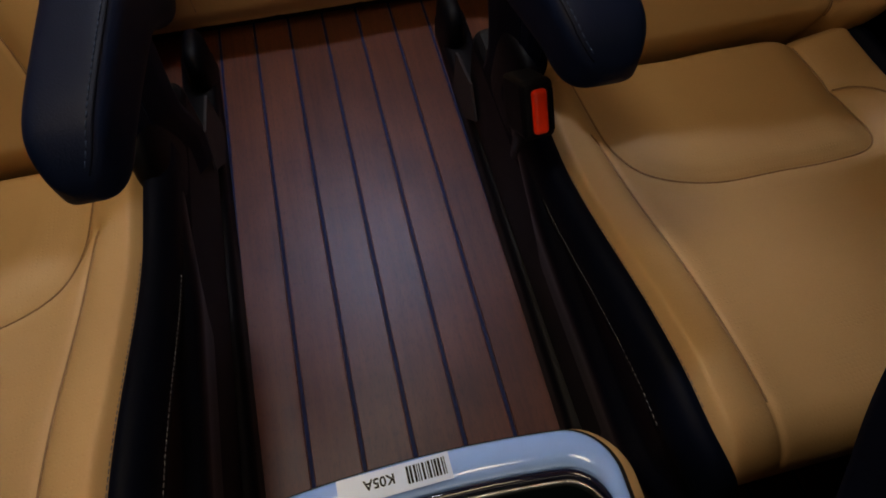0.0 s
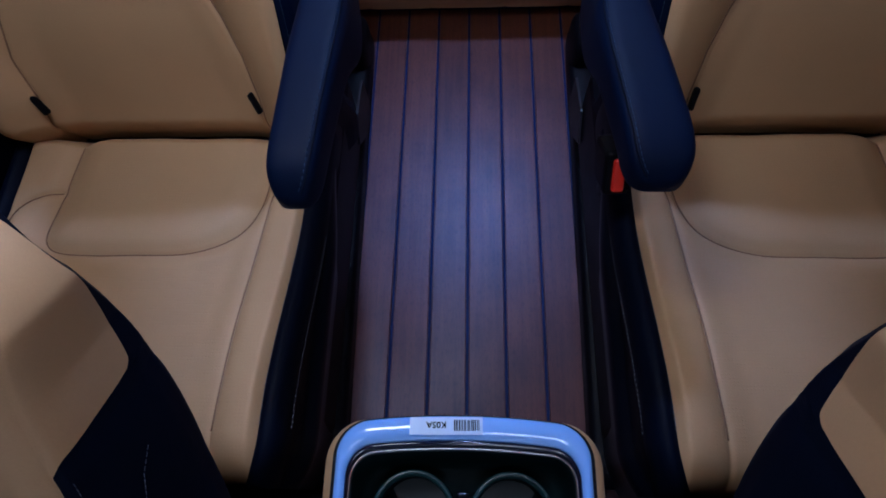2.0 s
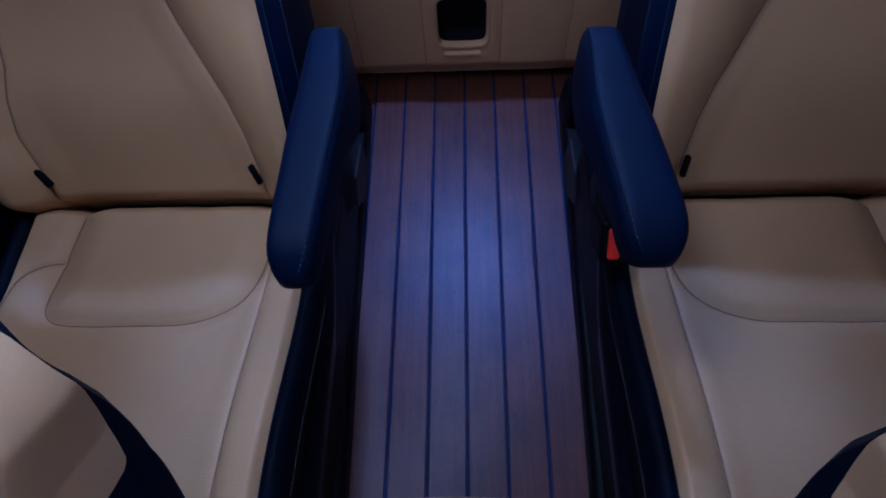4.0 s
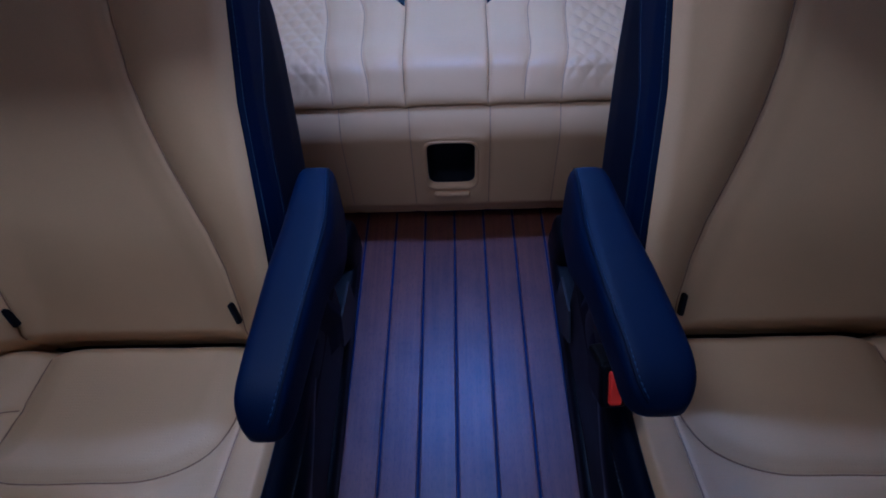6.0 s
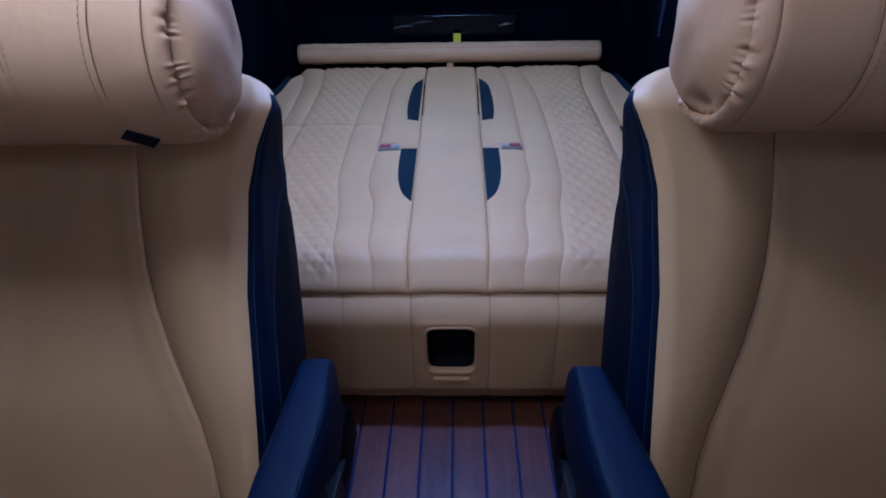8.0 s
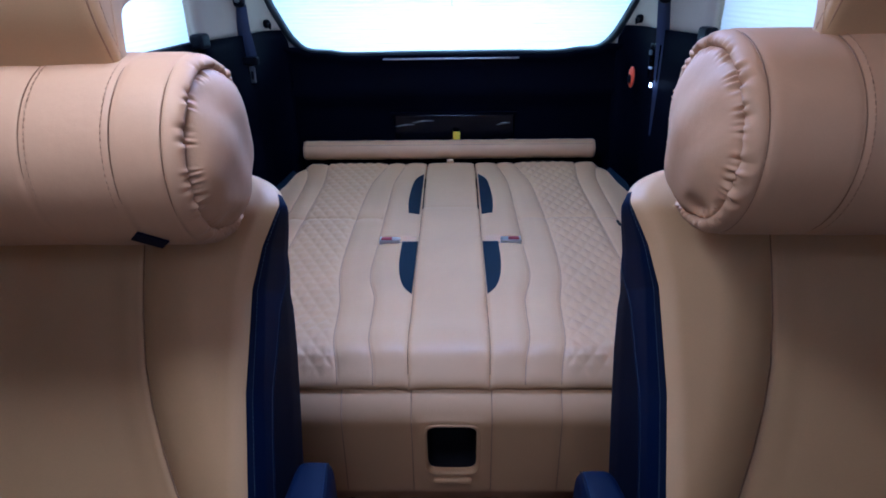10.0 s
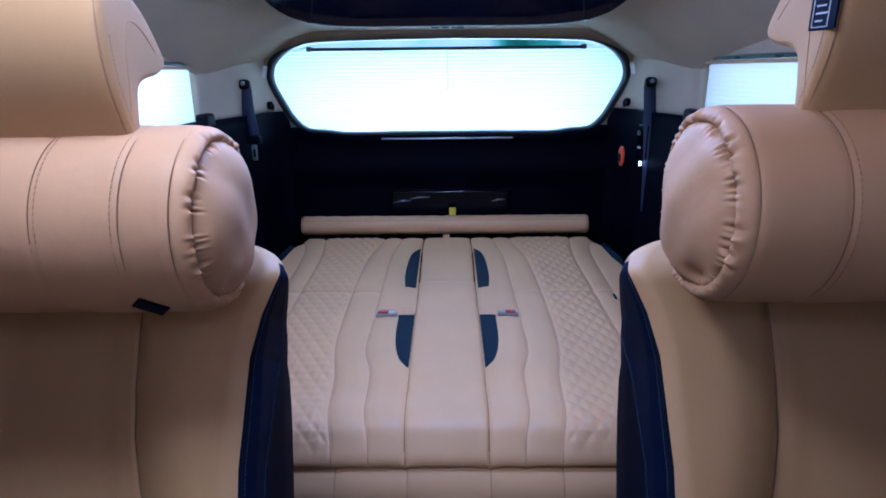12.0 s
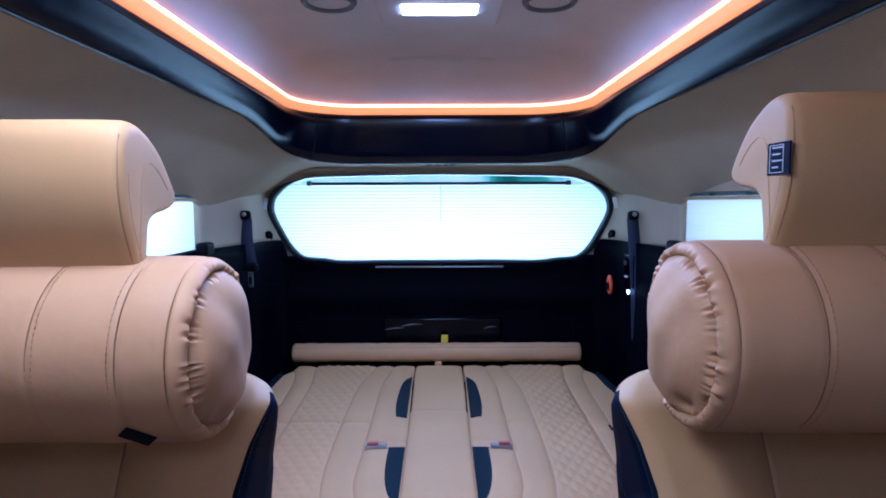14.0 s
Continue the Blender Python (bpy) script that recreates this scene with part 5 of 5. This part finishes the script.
# upholstered front panel with a square opening
panel = thing("bench_plinth", (0, 0.03, 0.0), "beige upholstered seat base with square opening, standing on the deck", "bench base")
PX0, PX1, PZ0, PZ1 = -0.0505, 0.0465, 0.121, 0.233
xs, zs = np.linspace(-0.57, 0.57, 229), np.linspace(0.0, 1.0, 60)
rows = []
for x in xs:
    col = []
    for q in zs:
        z = 0.030 + 0.268 * q
        y = 0.036 * np.clip((z - 0.232) / 0.066, 0, 1) ** 2 + 0.018 * smoothstep(0.075, 0.030, z)
        for sx in (-0.212, -0.079, 0.074, 0.206):
            y += 0.0012 * math.exp(-(((x - sx) / 0.003) ** 2)) + 0.0012 * math.exp(-(((x - sx) / 0.012) ** 2))
        dx, dz = max(PX0 - x, x - PX1, 0), max(PZ0 - z, z - PZ1, 0)
        y += -0.0020 * math.exp(-(((math.hypot(dx, dz) - 0.012) / 0.008) ** 2))
        lip = math.exp(-(((z - 0.108) / 0.008) ** 2)) * smoothstep(0.055, 0.045, abs(x + 0.002))
        col.append((x, y + 0.004 * lip, z))
    col.append((x, 0.075, 0.300))
    rows.append(col)
rows = np.array(rows)
nv = rows.shape[1]
fc = [f for f in grid_faces(len(xs), nv) if not (PX0 < rows.reshape(-1, 3)[f[0]][0] + 0.0025 < PX1 and PZ0 < rows.reshape(-1, 3)[f[0]][2] + 0.0023 < PZ1)]
part("face", mesh_of("face", rows.reshape(-1, 3), fc), bed_leather, panel, "beige leather face with vertical seams")
rim = []
for a in np.linspace(0, 2 * np.pi, 64, endpoint=False):
    e = 2 / 6
    c, q = math.cos(a), math.sin(a)
    rim.append(((PX0 + PX1) / 2 + (PX1 - PX0) / 2 * math.copysign(abs(c) ** e, c), (PZ0 + PZ1) / 2 + (PZ1 - PZ0) / 2 * math.copysign(abs(q) ** e, q)))
mxz = ((PX0 + PX1) / 2, (PZ0 + PZ1) / 2)
for sx in (-0.212, -0.079, 0.074, 0.206):
    part("seam", tube("seam", [(sx, 0.0010 + 0.036 * max(0.0, (z - 0.232) / 0.066) ** 2, z) for z in np.linspace(0.075, 0.296, 24)], 0.0009, 5), stitch_tan, panel)
prof = [(1.18, 0.004), (1.13, -0.0015), (1.08, -0.0032), (1.03, -0.0015), (1.0, 0.005), (0.99, 0.012)]
part("opening_rim", sheet("opening_rim", [[(mxz[0] + (x - mxz[0]) * k, y, mxz[1] + (z - mxz[1]) * k) for x, z in rim] for k, y in prof], closed_v=True), bed_leather, panel, "padded rim of the opening")
part("opening_back", sheet("opening_back", [[(mxz[0] + (x - mxz[0]) * k, y, mxz[1] + (z - mxz[1]) * k) for x, z in rim] for k, y in ((0.995, 0.010), (1.02, 0.016), (1.02, 0.12), (0.01, 0.121))], closed_v=True), ink, panel, "dark hollow")
part("pull_tab", box("pull_tab", -0.040, 0.036, -0.007, 0.006, 0.094, 0.106, 0.005, 3), bed_leather, panel, "small leather pull tab")
part("core", box("core", -0.57, 0.57, 0.125, 1.2, 0.0, 0.296, 0.004), ink, panel)
# black block added for the shade in the gap under the face
part("plinth", box("plinth", -0.57, 0.57, 0.045, 0.13, 0.0, 0.07, 0.003), ink, panel, "black block for the shaded gap below the face")

# quilted roll at the tailgate
rr = thing("bolster_roll", (-0.012, 1.205, 0.418), "slim beige leather roll lying across the end of the bed", "bolster")
rows = []
for x in np.linspace(0, 1, 140):
    xx = -0.545 + 1.058 * x
    e = min(x, 1 - x) * 1.058
    r = 0.034 * (1 - max(0, 1 - e / 0.014) ** 3) * (1 + 0.012 * math.sin(xx * 37) + 0.012 * math.sin(xx * 91 + 1))
    rows.append([(xx, 1.205 + r * math.cos(w), 0.452 + r * math.sin(w) * (1 + 0.02 * math.sin(6 * w + xx * 120))) for w in np.linspace(0, 2 * np.pi, 36, endpoint=False)])
part("roll", sheet("roll", rows, closed_v=True, cap=True), bed_leather, rr)
for xx in (-0.531, 0.499):
    part("end_seam", tube("end_seam", [(xx, 1.205 + 0.0342 * math.cos(w), 0.452 + 0.0342 * math.sin(w)) for w in np.linspace(0, 2 * np.pi, 40)], 0.001, 5), stitch_tan, rr)
part("seam", tube("seam", [(x, 1.180, 0.4753) for x in np.linspace(-0.53, 0.498, 30)], 0.0009, 5), stitch_tan, rr)
yc = thing("paper_tag", (0.013, 1.25, 0.49), "small bright yellow tag hanging at the latch", "tag")
part("card", box("card", 0.001, 0.026, 1.243, 1.2455, 0.478, 0.507, 0.0008), yellow_card, yc)

# ---- load bay fittings ----


def belt(s, x_top, x_low, z_top, z_low, y):
    ob = thing("seat_belt", (s * x_low, y, z_low), "dark grey third-row seat belt hanging from the pillar", "seat belt", "third row belts")
    path = spline([(x_top, y + 0.004, z_top), ((x_top + x_low) / 2 + 0.002, y - 0.006, (z_top + z_low) / 2), (x_low, y, z_low)], 24)
    rows = []
    for k, (x, yy, z) in enumerate(path):
        w, tw = 0.0185, 0.006 * math.sin(k / 23 * 2.2)
        rows.append([(s * (x - w), yy + 0.001 + tw, z), (s * (x - w), yy - 0.001 + tw, z), (s * (x + w), yy - 0.001 - tw, z), (s * (x + w), yy + 0.001 - tw, z)])
    part("webbing", sheet("webbing", rows, closed_v=True, cap=True), belt_web, ob)
    part("anchor", superbox("anchor", s * x_top, y - 0.002, z_top + 0.008, 0.018, 0.014, 0.016, 3, 14, 20), black_plastic, ob, "black belt anchor")
    part("anchor_bolt", tube("anchor_bolt", [(s * x_top, y - 0.012, z_top + 0.012), (s * x_top, y - 0.022, z_top + 0.012)], 0.007, 12), silver, ob)
    return ob


lb = belt(-1, 0.640, 0.628, 0.95, 0.80, 1.03)
part("stop", box("stop", -0.655, -0.60, 1.00, 1.03, 0.775, 0.80, 0.006), black_plastic, lb)
tongue = part("tongue", box("tongue", -0.632, -0.614, 1.008, 1.013, 0.722, 0.772, 0.003), silver, lb, "steel tongue")
part("slot", box("slot", -0.627, -0.619, 1.005, 1.009, 0.733, 0.758, 0.001), ink, tongue)
belt(1, 0.630, 0.655, 0.945, 0.54, 1.02)
for s in (-1, 1):
    hk = thing("coat_hook", (s * 0.613, 1.205, 0.882), "small black hook on the window pillar", "hook", "pillar hooks")
    part("boss", superbox("boss", s * 0.617, 1.205, 0.884, 0.012, 0.012, 0.014, 2.6, 12, 18), black_plastic, hk)
    part("prong", tube("prong", [(s * 0.612, 1.196, 0.884), (s * 0.600, 1.18, 0.872), (s * 0.598, 1.178, 0.888)], 0.0042, 8), black_plastic, hk)
    st = thing("white_label", (s * 0.622, 1.19, 0.985), "narrow white sticker on the pillar edge", "label", "pillar stickers")
    part("paper", moved(box("paper", -0.008, 0.008, -0.001, 0.001, -0.02, 0.02, 0.0005), pose(s * 0.621, 1.186, 0.995, 14, s * -8, s * -40)), white_card, st)
knob = thing("release_handle", (0.585, 1.10, 0.712), "orange red oval release handle on the side lining", "handle")
part("ring", superbox("ring", 0.584, 1.11, 0.712, 0.008, 0.022, 0.034, 2.2, 16, 28), orange_plastic, knob)
part("centre", superbox("centre", 0.577, 1.104, 0.708, 0.006, 0.010, 0.014, 2.4, 12, 18), ink, knob)
sw = thing("switch_panel", (0.62, 1.06, 0.76), "dark switch panel with small lit icons", "switch panel")
part("plate", moved(box("plate", -0.003, 0.003, -0.035, 0.035, -0.055, 0.055, 0.002), pose(0.632, 1.05, 0.765, 0, 0, 6)), gloss_black, sw)
part("icon", box("icon", 0.619, 0.625, 1.055, 1.072, 0.786, 0.80, 0.001), grey_plastic, sw, "dim amber icon")
part("icon", box("icon", 0.619, 0.625, 1.04, 1.062, 0.745, 0.751, 0.001), white_card, sw, "pale bar")
part("indicator", superbox("indicator", 0.620, 1.02, 0.70, 0.0035, 0.004, 0.007, 2.2, 10, 14), lamp_glow, sw, "small white indicator light")
mk = thing("moulded_marking", (0.0, 1.06, 1.14), "small dark markings pressed into the headlining trim", "marking")
for k, (a, b) in enumerate(((-0.05, -0.028), (-0.016, 0.002), (0.012, 0.026), (0.03, 0.05))):
    zz = float(ceiling_height(0, 1.05))
    part("bar", box("bar", a, b, 1.045, 1.058, zz - 0.006, zz - 0.001, 0.001), grey_plastic, mk)
for s in (-1, 1):
    cp = thing("blind_clip", (s * 0.69, 0.79, 0.87), "black corner clip at the foot of the blind", "clip", "blind clips")
    part("clip", box("clip", *sorted((s * 0.665, s * 0.70)), 0.765, 0.83, 0.845, 0.885, 0.01, 3), black_plastic, cp)

# ---- centre console ----
con = thing("centre_console", (0, -1.1, 0.0), "centre console with pale blue gloss top and tan leather sides", "console")


def console_ring(ox, oy):
    """Plan of the console's rear end: gently bowed rear edge, rounded corners; ox, oy: inset at the sides and at the rear."""
    hw, yr, yf, r = 0.131 - ox, -0.873 - oy, -1.42, 0.034 - 0.4 * max(ox, oy)
    pts = [(-hw, y) for y in np.linspace(yf, yr - r, 12)]
    pts += [(-hw + r - r * math.cos(a), yr - r + r * math.sin(a)) for a in np.linspace(0, math.pi / 2, 12)[1:]]
    pts += [(x, yr) for x in np.linspace(-hw + r, hw - r, 22)[1:-1]]
    pts += [(hw - r + r * math.sin(a), yr - r + r * math.cos(a)) for a in np.linspace(0, math.pi / 2, 12)]
    pts += [(hw, y) for y in np.linspace(yr - r, yf, 12)[1:]]
    return np.array([(x, y + 0.011 * (1 - (x / 0.13) ** 2) * smoothstep(-0.99, -0.90, y)) for x, y in pts])


def console_loft(name, prof):
    return sheet(name, [[(x, y, z) for x, y in console_ring(ox, oy)] for ox, oy, z in prof])


part("body", console_loft("body", [(0.03, 0.03, 0.0), (0.02, 0.02, 0.10), (0.006, 0.008, 0.25), (0.0, 0.002, 0.33), (0.0, 0.0, 0.380), (0.003, 0.0005, 0.392), (0.0105, 0.0014, 0.3980)]), leather, con, "tan leather sides")
part("gap", console_loft("gap", [(0.0100, 0.0010, 0.390), (0.0106, 0.0014, 0.3986), (0.0136, 0.0030, 0.3990), (0.016, 0.004, 0.390)]), ink, con)
part("top_panel", console_loft("top_panel", [(0.0142, 0.0028, 0.390), (0.0145, 0.003, 0.4035), (0.016, 0.005, 0.4062), (0.019, 0.014, 0.4075), (0.0235, 0.0235, 0.4068), (0.0245, 0.025, 0.402)]), console_paint, con, "pale blue glossy top panel")
part("trim_line", console_loft("trim_line", [(0.0245, 0.025, 0.398), (0.0248, 0.0253, 0.4050), (0.0262, 0.0275, 0.4052), (0.0272, 0.0300, 0.4040), (0.0276, 0.0308, 0.396)]), rim_lacquer, con, "black gloss inner rim")
part("bright_ring", console_loft("bright_ring", [(0.0276, 0.0308, 0.396), (0.0278, 0.0310, 0.4032), (0.0284, 0.0317, 0.4038), (0.0292, 0.0328, 0.4030), (0.0300, 0.0340, 0.396)]), silver, con, "thin bright ring")
part("tray", console_loft("tray", [(0.0300, 0.0340, 0.398), (0.032, 0.038, 0.36), (0.04, 0.047, 0.345), (0.08, 0.09, 0.344), (0.12, 0.2, 0.344)]), tray_plastic, con, "dark teal-black tray")
for cx in (-0.046, 0.046):
    w = np.linspace(0, 2 * np.pi, 40, endpoint=False)
    part("cup_ring", sheet("cup_ring", [[(cx + r * math.cos(a), -0.951 + r * math.sin(a), z) for a in w] for r, z in ((0.040, 0.343), (0.040, 0.3745), (0.0390, 0.3775), (0.0370, 0.3780), (0.0350, 0.3762), (0.0335, 0.366))], closed_v=True), cup_ring_plastic, con, "dark teal cup holder ring")
    part("cup_well", sheet("cup_well", [[(cx + r * math.cos(a), -0.951 + r * math.sin(a), z) for a in w] for r, z in ((0.0335, 0.367), (0.031, 0.30), (0.001, 0.299))], closed_v=True), black_plastic, con, "black cup well")
part("divider", box("divider", -0.006, 0.006, -1.04, -0.93, 0.343, 0.385, 0.003), gloss_black, con)
label = thing("sticker", (-0.017, -0.885, 0.408), "white stock sticker reading K05A with a barcode", "sticker")
SM = pose(-0.016, -0.8745, 0.4076, 6, 0, 180 + 1)
part("paper", moved(box("paper", -0.0345, 0.033, -0.0078, 0.0078, -0.0004, 0.0003, 0), SM), sticker_film, label)
rnd = random.Random(3)
x = -0.0315
bars = []
while x < -0.008:
    w = rnd.choice((0.0006, 0.0009, 0.0014))
    bars.append(box("bar", x, x + w, -0.0055, 0.0045, 0.0003, 0.0006, 0))
    x += w + rnd.choice((0.0006, 0.001))
part("barcode", moved(join("barcode", bars), SM), ink, label)
txt = bpy.data.curves.new("code", "FONT")
txt.body, txt.size, txt.extrude, txt.offset, txt.align_x = "K05A", 0.0080, 0.0001, 0.00018, "LEFT"
tob = new("code", txt)
tob.parent, tob.matrix_parent_inverse = label, Matrix.Translation(-label.location)
tob.matrix_basis = SM @ pose(-0.001, -0.0036, 0.0006)
txt.materials.append(ink)

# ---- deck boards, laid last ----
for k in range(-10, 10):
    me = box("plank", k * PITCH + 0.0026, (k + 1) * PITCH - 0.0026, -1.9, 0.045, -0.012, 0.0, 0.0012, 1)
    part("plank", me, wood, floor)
